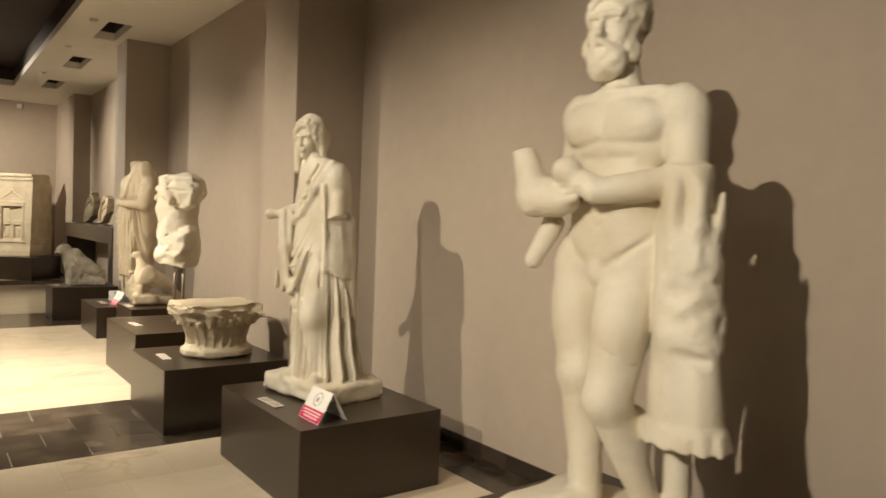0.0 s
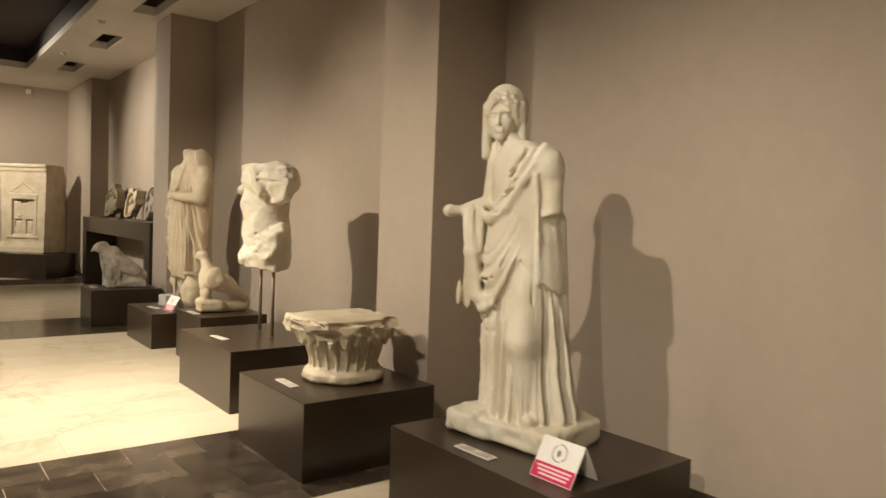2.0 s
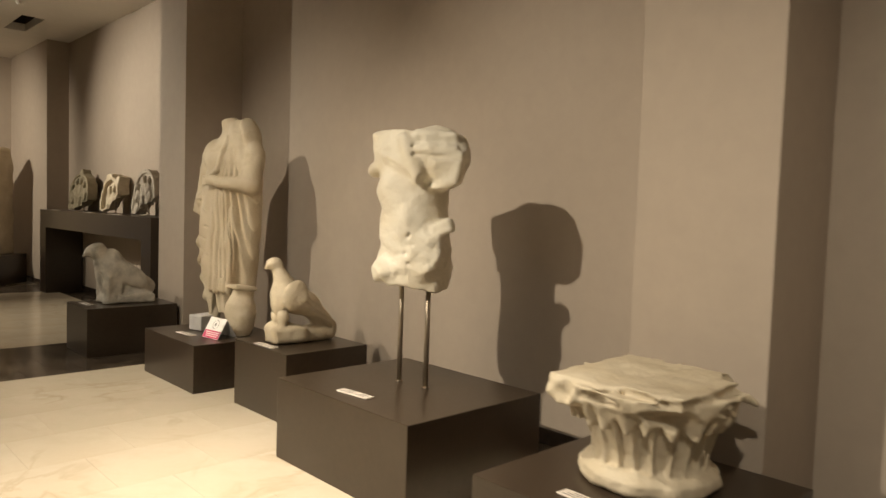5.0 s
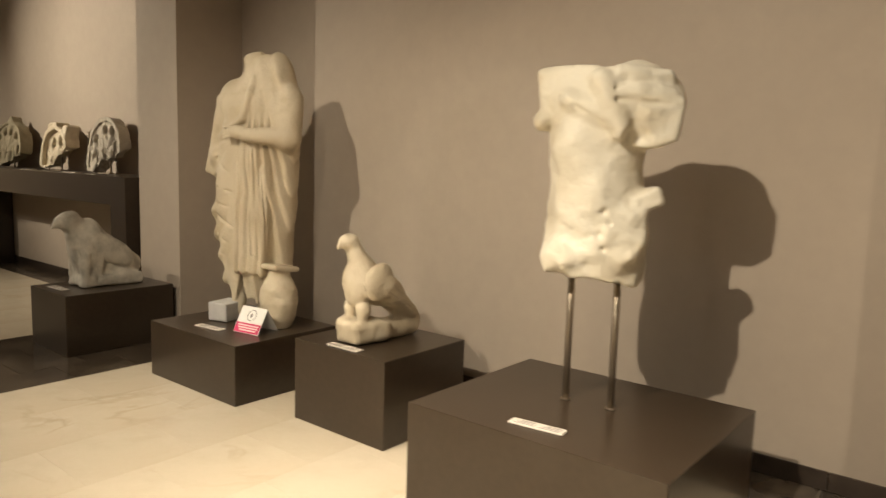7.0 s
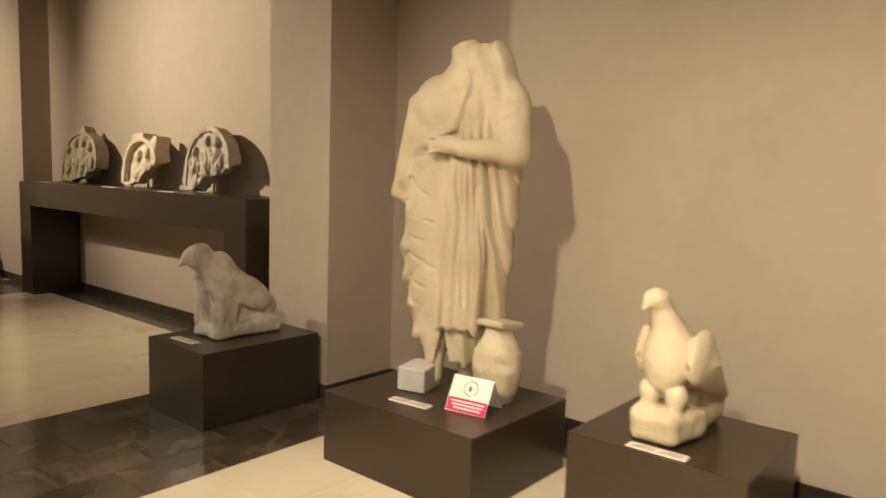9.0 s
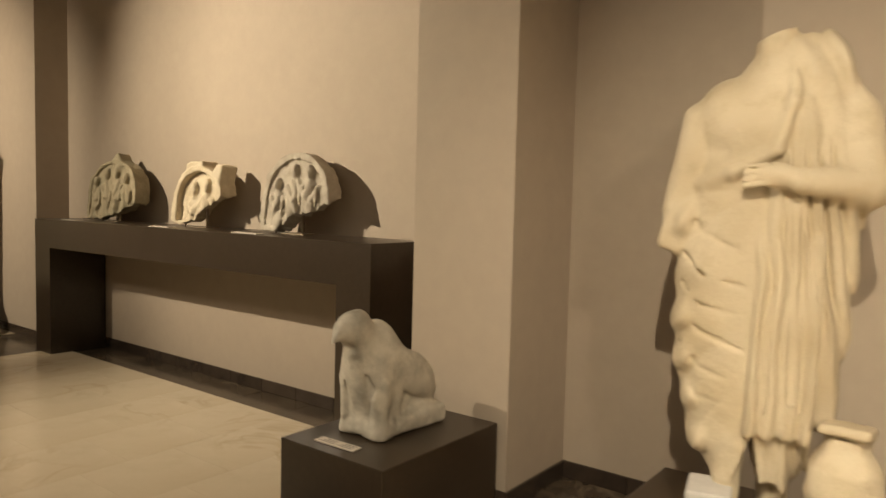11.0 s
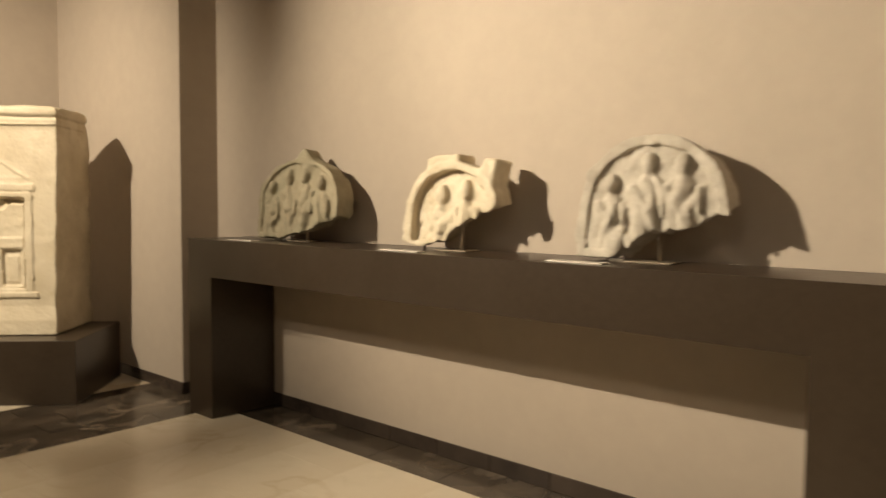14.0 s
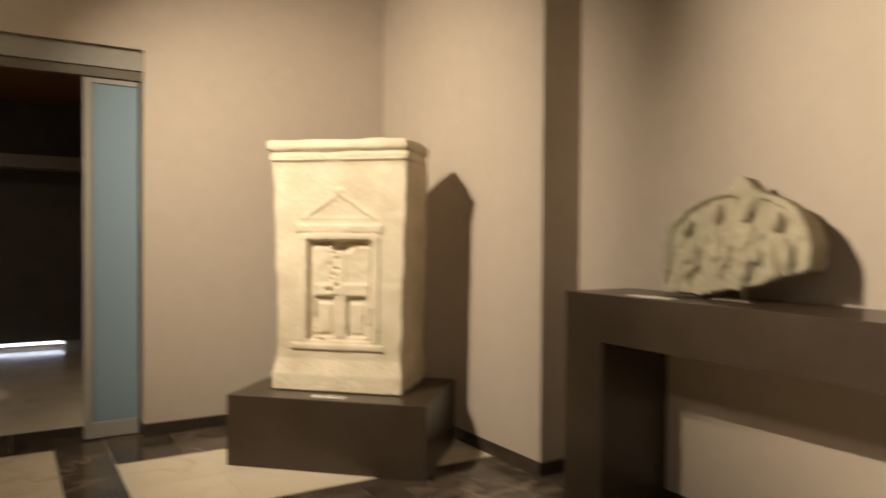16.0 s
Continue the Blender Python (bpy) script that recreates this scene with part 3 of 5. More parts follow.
def stone_head(bearded=False):
    """A head of natural size, looking along -y, its middle at the origin."""
    c = Clay((-0.2, -0.2, -0.26), (0.2, 0.22, 0.22), 0.0054)
    th = np.arctan2(c.x, -c.y)
    fine, curl = grain(c.x, c.y, c.z, 60), grain(c.x, c.y, c.z, 36)
    c.add(c.ell((0, 0.015, 0.02), (0.078, 0.098, 0.105)), 0.01)
    c.add(c.ell((0, -0.03, -0.03), (0.064, 0.066, 0.092)), 0.02)
    c.add(c.ell((0, -0.066, -0.100), (0.028, 0.026, 0.022)), 0.03)
    c.add(c.cap((0, -0.090, 0.02), (0, -0.118 if bearded else -0.108, -0.028), 0.008, 0.0135 if bearded else 0.009), 0.012)
    c.add(c.cap((-0.018, -0.096, -0.056), (0.018, -0.096, -0.056), 0.0075), 0.006)
    c.add(c.cap((-0.014, -0.094, -0.071), (0.014, -0.094, -0.071), 0.008), 0.006)
    c.cut(c.cap((-0.02, -0.107, -0.0635), (0.02, -0.107, -0.0635), 0.004 if bearded else 0.0025), 0.006)
    for s in (-1, 1):
        c.add(c.ell((0.036 * s, -0.058, -0.03), (0.026, 0.028, 0.03)), 0.02)
        c.add(c.cap((0.046 * s, -0.076, 0.027), (0.008 * s, -0.092, 0.027), 0.010 if bearded else 0.006), 0.014)
        c.cut(c.ell((0.032 * s, -0.100, 0.006), (0.022, 0.020 if bearded else 0.016, 0.011)), 0.014)
        c.add(c.ell((0.032 * s, -0.0775, 0.005), (0.0155, 0.011, 0.0085)), 0.005)
        c.add(c.ell((0.009 * s, -0.102 if bearded else -0.096, -0.032), (0.008, 0.009, 0.007)), 0.010)
    c.add(c.cap((0, 0.02, -0.08), (0, 0.04, -0.25), 0.056, 0.06), 0.02)
    hair = c.ell((0, 0.02, 0.045), (0.094, 0.112, 0.095)) + 0.008 * curl + 0.004 * fine
    c.add(np.maximum(hair, -c.ell((0, -0.115, 0.0), (0.063, 0.085, 0.082))), 0.006)
    if bearded:
        beard = c.ell((0, -0.062, -0.098), (0.062, 0.054, 0.060)) + 0.006 * curl + 0.004 * fine
        c.add(np.maximum(beard, -c.ell((0, -0.12, -0.055), (0.026, 0.03, 0.022))), 0.008)
        for s in (-1, 1):
            c.add(c.cap((0.004 * s, -0.108, -0.05), (0.04 * s, -0.085, -0.075), 0.010), 0.006)
            c.add(c.ell((0.064 * s, -0.03, -0.055), (0.022, 0.03, 0.05)) + 0.008 * curl, 0.01)
    else:
        # waved hair round the brow, a low diadem, and the veil over both
        for r, y, z, w, rise in ((0.015, -0.036, 0.0, 0.079, 0.100), (0.014, -0.016, 0.03, 0.083, 0.094)):
            ring = [(w * math.cos(a), y - 0.036 * math.sin(a), z + rise * math.sin(a)) for a in np.linspace(-0.25, math.pi + 0.25, 11)]
            for a, b in zip(ring, ring[1:]):
                c.add(c.cap(a, b, r) + 0.0025 * np.sin(150 * c.x + 60 * c.z) + 0.002 * fine, 0.012)
        veil = c.ell((0, 0.035, 0.02), (0.116, 0.125, 0.150)) + 0.004 * np.sin(60 * c.y + 20 * c.z)
        c.add(np.maximum(veil, -0.032 - c.y), 0.008)
        for s in (-1, 1):
            c.add(c.cap((0.096 * s, 0.0, 0.06), (0.10 * s, 0.0, -0.20), 0.022, 0.027), 0.014)
    c.wear(0.0015, 30, 0.0006)
    return c


def veiled_woman():
    c = Clay((-0.47, -0.32, -0.01), (0.38, 0.30, 1.66), 0.0070)
    body = ((0.10, 0.035, 0.0, 0.255, 0.19), (0.3, 0.02, 0.0, 0.225, 0.17), (0.6, -0.005, 0, 0.205, 0.16), (0.9, -0.005, 0, 0.20, 0.16),
            (1.12, -0.005, 0, 0.17, 0.14), (1.3, -0.01, 0, 0.175, 0.14), (1.42, -0.01, 0, 0.19, 0.12), (1.5, -0.02, 0.0, 0.13, 0.095), (1.54, -0.02, 0, 0.07, 0.07))
    c.add(c.col(*body), 0.01)
    th = np.arctan2(c.x, -c.y)
    # skirt: deep upright folds
    warp = 0.5 * grain(c.x, c.y, c.z, 5)
    fold = pleat(19 * th + 3.2 * warp + 1.2 * c.z) * 0.7 + 0.3 * pleat(43 * th + 4 * warp)
    c.f[...] = c.f - 0.034 * fold * ramp(c.z, 0.85, 0.6) * ramp(c.z, 0.08, 0.16)
    # bent leg under the cloth
    c.add(c.cap((0.07, -0.05, 0.9), (0.105, -0.165, 0.52), 0.095, 0.08), 0.05)
    c.add(c.cap((0.105, -0.165, 0.52), (0.13, -0.10, 0.14), 0.075, 0.055), 0.04)
    # mantle wrapped round the hips, hem rising to the far shoulder
    hem = np.interp(c.x, (-0.26, -0.17, -0.06, 0.02, 0.08, 0.26), (0.74, 0.64, 0.70, 0.82, 0.95, 0.72)).astype(np.float32)
    top = np.interp(c.x, (-0.26, -0.12, 0.0, 0.1, 0.2), (1.17, 1.15, 1.24, 1.38, 1.53)).astype(np.float32)
    shell = c.col(*body, swell=0.03)
    u = c.z - 6.0 * (c.x + 0.13) ** 2
    shell = shell - 0.013 * pleat(62 * u + 2.2 * warp) * ramp(u, 0.98, 0.72) * ramp(c.x, 0.10, 0.03)
    c.add(np.maximum(shell, np.maximum(hem - c.z, c.z - top)), 0.014)
    c.string(0.026, (-0.21, -0.10, 1.17), (-0.11, -0.16, 1.13), (0.0, -0.165, 1.19), (0.09, -0.145, 1.33), (0.16, -0.06, 1.5), k=0.02)
    c.string(0.018, (-0.2, -0.12, 1.21), (-0.07, -0.16, 1.20), (0.04, -0.155, 1.33), (0.12, -0.1, 1.49), k=0.015)
    c.string(0.014, (0.01, -0.155, 1.36), (0.08, -0.12, 1.49), k=0.015)
    c.groove(0.009, (-0.16, -0.17, 1.16), (-0.04, -0.19, 1.165), (0.06, -0.17, 1.31), (0.13, -0.12, 1.44))
    c.groove(0.007, (-0.03, -0.16, 1.27), (0.06, -0.155, 1.4), (0.10, -0.12, 1.47))
    c.string(0.016, (-0.21, -0.13, 0.72), (-0.16, -0.165, 0.655), (-0.06, -0.185, 0.70), (0.02, -0.185, 0.83), (0.07, -0.17, 0.94), k=0.02)
    c.groove(0.012, (-0.2, -0.15, 0.66), (-0.13, -0.185, 0.625), (-0.05, -0.19, 0.66), (0.03, -0.19, 0.79), k=0.012)
    c.string(0.008, (0.15, -0.115, 1.36), (0.165, -0.118, 1.05), (0.165, -0.118, 0.82), k=0.03)
    # hanging folds between the forearm and the far hip

    def on_hip(x, z):
        return (x, -0.186 * math.sqrt(1 - (x / 0.245) ** 2), z)

    for k in range(7):
        z, sag = 1.10 - 0.058 * k, 0.10 + 0.012 * k
        row = [on_hip(x, z + 1.1 * (x + 0.04) - sag * (1 - ((x + 0.04) / 0.16) ** 2) + 0.18 * max(0, -x - 0.08)) for x in (-0.19, -0.13, -0.07, 0.0, 0.06, 0.105)]
        c.groove(0.0085 - 0.0015 * (k % 2), *row, k=0.012)
    for k in range(3):
        row = [(x, -0.160 * math.sqrt(1 - (x / 0.19) ** 2), 1.40 - 0.05 * k - 0.5 * (0.10 - abs(x + 0.02))) for x in (-0.10, -0.05, 0.0, 0.05)]
        c.groove(0.006, *row, k=0.012)
    # near arm with cloth hanging over it
    c.add(c.cap((-0.17, 0.01, 1.44), (-0.215, 0.0, 1.22), 0.055, 0.05), 0.04)
    c.add(c.cap((-0.215, 0.0, 1.22), (-0.30, -0.10, 1.175), 0.048, 0.042), 0.03)
    c.add(c.cap((-0.30, -0.10, 1.175), (-0.385, -0.16, 1.165), 0.030, 0.028), 0.01)
    c.add(c.ell((-0.385, -0.16, 1.17), (0.036, 0.034, 0.032)), 0.015)
    drape = c.blk((-0.255, -0.06, 0.93), (0.046, 0.09, 0.275), 0.03, (0, 10, 0))
    c.add(drape - 0.016 * pleat(95 * c.y + 70 * c.x + 2 * warp), 0.02)
    c.string(0.022, (-0.29, -0.13, 1.17), (-0.262, -0.15, 0.95), (-0.222, -0.135, 0.72), (-0.18, -0.14, 0.66), k=0.02)
    c.string(0.018, (-0.235, -0.11, 1.17), (-0.215, -0.155, 0.95), (-0.18, -0.155, 0.72), (-0.12, -0.165, 0.665), k=0.02)
    # far arm, broken below the elbow
    c.add(c.cap((0.15, 0.0, 1.45), (0.18, -0.02, 1.3), 0.062, 0.054), 0.03)
    arm = c.cap((0.18, -0.02, 1.3), (0.20, -0.05, 1.12), 0.054, 0.056)
    c.add(np.maximum(arm, 1.155 + 0.3 * (c.x - 0.2) - c.z), 0.012)
    c.add(c.ell((0.165, -0.02, 1.4), (0.068, 0.08, 0.10)), 0.03)
    side = c.blk((0.165, 0.05, 0.84), (0.045, 0.075, 0.34), 0.03, (0, -2, 0))
    c.add(side + 0.008 * np.sin(70 * c.y + 1.5 * warp), 0.02)
    c.groove(0.007, (0.15, -0.12, 1.2), (0.155, -0.14, 0.9), (0.15, -0.15, 0.66))
    c.add(c.cap((-0.03, -0.02, 1.46), (-0.095, -0.03, 1.60), 0.06, 0.05), 0.03)
    c.add(c.cap((-0.185, -0.02, 1.52), (-0.195, -0.06, 1.2), 0.03, 0.034), 0.02)
    for x, top in ((-0.13, 0.6), (-0.055, 0.64), (0.01, 0.72), (0.055, 0.8)):
        c.groove(0.009, (x, -0.19, top), (x + 0.004, -0.2, 0.4), (x - 0.01, -0.21, 0.15), k=0.012)
    c.wear(0.003, 16, 0.001)
    # rough base
    base = c.blk((-0.005, 0, 0.06), (0.335, 0.25, 0.06), 0.03) + 0.014 * grain(c.x, c.y, c.z, 9) + 0.006 * grain(c.x, c.y, c.z, 28)
    c.add(base, 0.012)
    c.add(c.cap((-0.12, -0.16, 0.13), (-0.13, -0.22, 0.125), 0.035, 0.028), 0.02)
    c.add(c.cap((0.15, -0.14, 0.14), (0.17, -0.2, 0.135), 0.04, 0.03), 0.02)
    return c


def bearded_man():
    c = Clay((-0.45, -0.36, -0.01), (0.51, 0.30, 1.80), 0.0076)
    # legs: one straight, one bent forward
    c.limb((-0.165, 0.01, 1.0), (-0.14, -0.02, 0.6), 0.122, 0.094, 0.02)
    c.limb((-0.14, -0.02, 0.6), (-0.11, 0.01, 0.1), 0.088, 0.060)
    c.lump((-0.145, -0.065, 0.575), (0.045, 0.038, 0.058), k=0.05)
    c.lump((-0.135, 0.03, 0.40), (0.082, 0.08, 0.15))
    c.lump((-0.165, -0.05, 0.83), (0.092, 0.08, 0.18), k=0.04)
    c.limb((0.07, 0.0, 1.02), (0.075, -0.15, 0.53), 0.128, 0.086, 0.02)
    c.lump((0.085, -0.11, 0.82), (0.092, 0.08, 0.18), (-14, 0, 0), 0.04)
    c.lump((0.075, -0.185, 0.53), (0.046, 0.038, 0.058), k=0.05)
    c.limb((0.075, -0.15, 0.53), (0.145, 0.04, 0.12), 0.082, 0.052)
    c.lump((0.11, -0.03, 0.38), (0.07, 0.08, 0.12))
    c.limb((-0.11, 0.0, 0.08), (-0.13, -0.14, 0.07), 0.05, 0.04)
    c.limb((0.15, 0.04, 0.1), (0.19, -0.09, 0.07), 0.05, 0.04)
    # hips, belly, chest
    c.add(c.ell((-0.015, 0.01, 1.08), (0.215, 0.155, 0.16)), 0.06)
    c.add(c.ell((-0.01, -0.01, 1.25), (0.195, 0.14, 0.2)), 0.06)
    c.add(c.ell((0.0, 0.0, 1.5), (0.225, 0.15, 0.19)), 0.06)
    c.add(c.ell((-0.095, -0.085, 1.535), (0.115, 0.07, 0.085)), 0.03)
    c.add(c.ell((0.1, -0.085, 1.54), (0.115, 0.07, 0.085)), 0.03)
    c.groove(0.007, (0.0, -0.15, 1.6), (0.0, -0.155, 1.45), (0.0, -0.15, 1.2), k=0.02)
    c.add(c.cap((-0.17, -0.06, 1.645), (-0.02, -0.10, 1.655), 0.016), 0.03)
    c.add(c.cap((0.18, -0.06, 1.655), (0.02, -0.10, 1.655), 0.016), 0.03)
    c.groove(0.004, (-0.2, -0.06, 1.13), (-0.1, -0.14, 1.04), (-0.04, -0.145, 1.0), k=0.03)
    c.groove(0.004, (0.18, -0.06, 1.13), (0.08, -0.14, 1.04), (0.0, -0.145, 1.0), k=0.03)
    c.add(c.ell((-0.02, -0.125, 0.985), (0.03, 0.035, 0.04)), 0.03)
    # shoulders and arms
    c.add(c.ell((-0.185, 0.0, 1.585), (0.085, 0.095, 0.10)), 0.04)
    c.add(c.ell((0.235, 0.0, 1.58), (0.088, 0.095, 0.10)), 0.04)
    c.add(c.cap((-0.20, 0.02, 1.57), (-0.235, 0.0, 1.33), 0.070, 0.06), 0.03)
    c.add(c.cap((-0.235, 0.0, 1.33), (-0.18, -0.22, 1.28), 0.058, 0.05), 0.03)
    c.add(c.cap((0.255, 0.0, 1.57), (0.285, -0.03, 1.33), 0.078, 0.066), 0.03)
    c.add(c.cap((0.285, -0.03, 1.33), (0.03, -0.22, 1.28), 0.064, 0.045), 0.03)
    c.add(c.ell((-0.02, -0.225, 1.31), (0.07, 0.045, 0.05)), 0.02)
    for k in range(4):
        c.add(c.cap((-0.03, -0.25, 1.335 - 0.026 * k), (-0.11, -0.245, 1.325 - 0.028 * k), 0.014, 0.012), 0.004)
    # the broken figure carried on the forearm
    c.add(c.ell((-0.19, -0.21, 1.26), (0.14, 0.08, 0.072), (0, 8, 0)), 0.02)
    c.add(np.maximum(c.cap((-0.25, -0.22, 1.26), (-0.325, -0.2, 1.45), 0.068, 0.046) + 0.008 * grain(c.x, c.y, c.z, 14), c.z - 1.455 - 0.3 * c.x - 0.09), 0.03)
    c.add(c.cap((-0.23, -0.12, 1.16), (-0.295, -0.15, 1.02), 0.045, 0.038), 0.02)
    c.add(c.ell((-0.08, -0.24, 1.36), (0.06, 0.05, 0.05)), 0.02)
    # lion skin hanging from the arm
    warp = grain(c.x, c.y, c.z, 6)
    skin = c.col((0.41, 0.325, -0.03, 0.150, 0.10), (0.5, 0.315, -0.03, 0.138, 0.10), (0.7, 0.305, -0.03, 0.125, 0.10), (0.9, 0.30, -0.03, 0.115, 0.10), (1.28, 0.29, -0.03, 0.105, 0.095), (1.38, 0.285, -0.03, 0.085, 0.08))
    skin = skin - 0.018 * pleat(62 * c.x + 30 * c.y + 2 * warp) * ramp(c.z, 1.1, 1.24) * ramp(c.z, 1.37, 1.28)
    curls = ramp(c.z, 0.71, 0.79) * ramp(c.z, 1.22, 1.14) * ramp(c.x, 0.22, 0.27)
    skin = skin + 0.012 * curls * grain(c.x, c.y, c.z, 20) + 0.0025 * curls * grain(c.x, c.y, c.z, 44) - 0.010 * curls
    fringe = ramp(c.z, 0.49, 0.465)
    skin = skin - 0.010 * fringe + 0.0035 * fringe * np.sin(85 * c.x + 60 * c.y)
    c.add(skin, 0.012)
    c.groove(0.03, (0.345, -0.145, 0.70), (0.365, -0.155, 0.50), k=0.04)
    c.groove(0.014, (0.255, -0.13, 0.68), (0.25, -0.14, 0.50), k=0.03)
    c.groove(0.02, (0.33, -0.14, 0.725), (0.41, -0.09, 0.71), k=0.02)
    c.add(c.cap((-0.01, 0.0, 1.6), (-0.02, -0.01, 1.76), 0.085, 0.07), 0.04)
    # supports behind the legs, and a low base
    c.limb((-0.215, 0.07, 0.88), (-0.18, 0.09, 0.05), 0.055, 0.065, 0.02)
    c.add(c.col((0.03, 0.22, 0.12, 0.05, 0.05), (0.6, 0.24, 0.06, 0.045, 0.045)), 0.02)
    # belly lines, navel, and the seam where the thigh was mended
    c.cut(c.ell((-0.005, -0.155, 1.16), (0.012, 0.02, 0.014)), 0.015)
    for z in (1.3, 1.4):
        c.groove(0.005, (-0.1, -0.12, z + 0.01), (0.0, -0.155, z), (0.1, -0.12, z + 0.01), k=0.025)
    c.groove(0.003, (-0.19, -0.08, 1.455), (-0.1, -0.14, 1.45), (-0.01, -0.15, 1.47), (0.1, -0.145, 1.455), (0.2, -0.08, 1.46), k=0.025)
    c.groove(0.006, (-0.02, -0.16, 0.70), (0.05, -0.215, 0.73), (0.12, -0.19, 0.70), (0.17, -0.12, 0.66), k=0.004)
    c.groove(0.004, (-0.22, -0.08, 0.60), (-0.15, -0.115, 0.62), (-0.07, -0.09, 0.60), k=0.004)
    c.add(c.ell((-0.1, -0.148, 1.525), (0.012, 0.008, 0.012)), 0.006)
    c.wear(0.0025, 12, 0.0007)
    c.add(c.blk((0.04, -0.02, 0.03), (0.4, 0.27, 0.03), 0.02) + 0.01 * grain(c.x, c.y, c.z, 10), 0.02)
    return c


def draped_headless():
    c = Clay((-0.46, -0.34, -0.01), (0.44, 0.26, 1.96), 0.0074)
    warp = grain(c.x, c.y, c.z, 5)
    body = ((0.16, -0.03, 0.0, 0.17, 0.15), (0.3, -0.045, 0, 0.23, 0.165), (0.6, -0.055, 0, 0.285, 0.18), (0.95, -0.05, 0, 0.31, 0.19), (1.25, -0.02, 0, 0.295, 0.185),
            (1.5, 0.02, 0, 0.275, 0.17), (1.65, 0.03, 0, 0.25, 0.14), (1.78, 0.06, 0.01, 0.16, 0.10), (1.86, 0.08, 0.02, 0.10, 0.08))
    shell = c.col(*body)
    bottom = np.interp(c.x, (-0.3, -0.12, -0.05, 0.0, 0.1, 0.3), (0.16, 0.13, 0.34, 0.06, 0.12, 0.26)).astype(np.float32)
    shell = np.maximum(shell, bottom + 0.03 * warp - c.z)
    # folds fan from the hand across the far side, and hang over the near leg
    ang = np.arctan2(c.x + 0.02, 2.5 - c.z)
    fan = pleat(150 * ang + 2.0 * warp) * 0.7 + 0.3 * pleat(290 * ang + 3 * warp)
    shell = shell - 0.026 * fan * ramp(c.x, -0.02, 0.05) * ramp(c.z, 1.5, 1.3)
    u = c.z + 0.9 * c.x
    shell = shell - 0.005 * pleat(34 * (c.x - 0.35 * c.z) + 3.0 * warp) * ramp(c.x, 0.0, -0.1) * ramp(c.z, 1.3, 1.1)
    shell = shell - 0.010 * pleat(55 * c.x + 14 * c.z + 2 * warp) * ramp(c.z, 1.38, 1.5) * ramp(c.x, -0.02, 0.06)
    c.add(shell, 0.01)
    for z, x, r in ((1.16, -0.33, 0.05), (0.78, -0.315, 0.045), (0.62, -0.30, 0.04), (0.47, -0.265, 0.04), (0.3, -0.23, 0.045)):
        c.add(c.ell((x, -0.02, z), (r, 0.10, 1.6 * r), (0, 22, 0)), 0.03)
    # long fall of cloth in front
    fall = c.blk((0.0, -0.175, 0.83), (0.065, 0.035, 0.48), 0.03, (-1, 2, 0)) - 0.014 * pleat(95 * c.x + 2 * warp)
    c.add(fall, 0.02)
    c.add(c.blk((0.12, -0.15, 0.72), (0.045, 0.035, 0.38), 0.03, (-2, 3, 0)) - 0.014 * pleat(85 * c.x + 2 * warp), 0.02)
    c.groove(0.016, (0.05, -0.21, 1.3), (0.058, -0.215, 0.9), (0.068, -0.20, 0.5), k=0.012)
    for x, z0, z1 in ((-0.015, 1.24, 0.42), (0.10, 1.22, 0.46), (0.155, 1.16, 0.5), (0.21, 1.1, 0.6), (0.25, 1.0, 0.66)):
        c.groove(0.008, (x * 0.8, -0.225 + 0.3 * abs(x), z0), (x, -0.225 + 0.3 * abs(x), (z0 + z1) / 2), (x * 1.08, -0.21 + 0.3 * abs(x), z1), k=0.014)
    # cloth hanging straight from the bent elbow
    side = c.cap((0.235, -0.03, 1.25), (0.185, -0.01, 0.42), 0.085, 0.075)
    c.add(side - 0.010 * pleat(150 * ang + 2.0 * warp), 0.03)
    # bare shoulder and chest, arms
    c.add(c.ell((-0.18, -0.02, 1.56), (0.12, 0.12, 0.14)), 0.04)
    c.add(c.ell((-0.08, -0.10, 1.5), (0.13, 0.07, 0.11)), 0.04)
    c.add(c.cap((-0.28, 0.0, 1.55), (-0.35, 0.0, 1.2), 0.072, 0.068), 0.03)
    c.add(c.blk((-0.37, 0.0, 1.12), (0.05, 0.07, 0.09), 0.025, (0, 14, 0)), 0.03)
    c.add(c.cap((0.26, -0.02, 1.56), (0.30, -0.1, 1.3), 0.095, 0.09), 0.05)
    c.add(c.cap((0.30, -0.1, 1.3), (0.05, -0.24, 1.31), 0.075, 0.045), 0.03)
    c.add(c.ell((-0.03, -0.24, 1.33), (0.075, 0.045, 0.048)), 0.02)
    for k in range(4):
        c.add(c.cap((-0.06, -0.265, 1.365 - 0.022 * k), (-0.13, -0.24, 1.36 - 0.024 * k), 0.012, 0.010), 0.004)
    c.string(0.016, (-0.27, -0.08, 1.30), (-0.17, -0.165, 1.34), (-0.02, -0.19, 1.42), (0.03, -0.165, 1.6), (0.05, -0.08, 1.78), k=0.035)
    c.groove(0.008, (-0.25, -0.12, 1.27), (-0.15, -0.175, 1.275), (-0.06, -0.19, 1.31), k=0.012)
    c.groove(0.006, (-0.24, -0.14, 1.17), (-0.13, -0.2, 1.24), k=0.02)
    for k, z in enumerate((1.14, 0.98, 0.86, 0.76, 0.62, 0.5)):
        c.groove(0.005, (-0.325, -0.06, z + 0.05), (-0.26, -0.13, z - 0.03), (-0.14 + 0.04 * (k % 2), -0.185, z - 0.09 + 0.02 * (k % 3)), k=0.016)
    c.groove(0.012, (0.07, -0.13, 1.72), (0.09, -0.19, 1.52), (0.08, -0.2, 1.4), k=0.02)
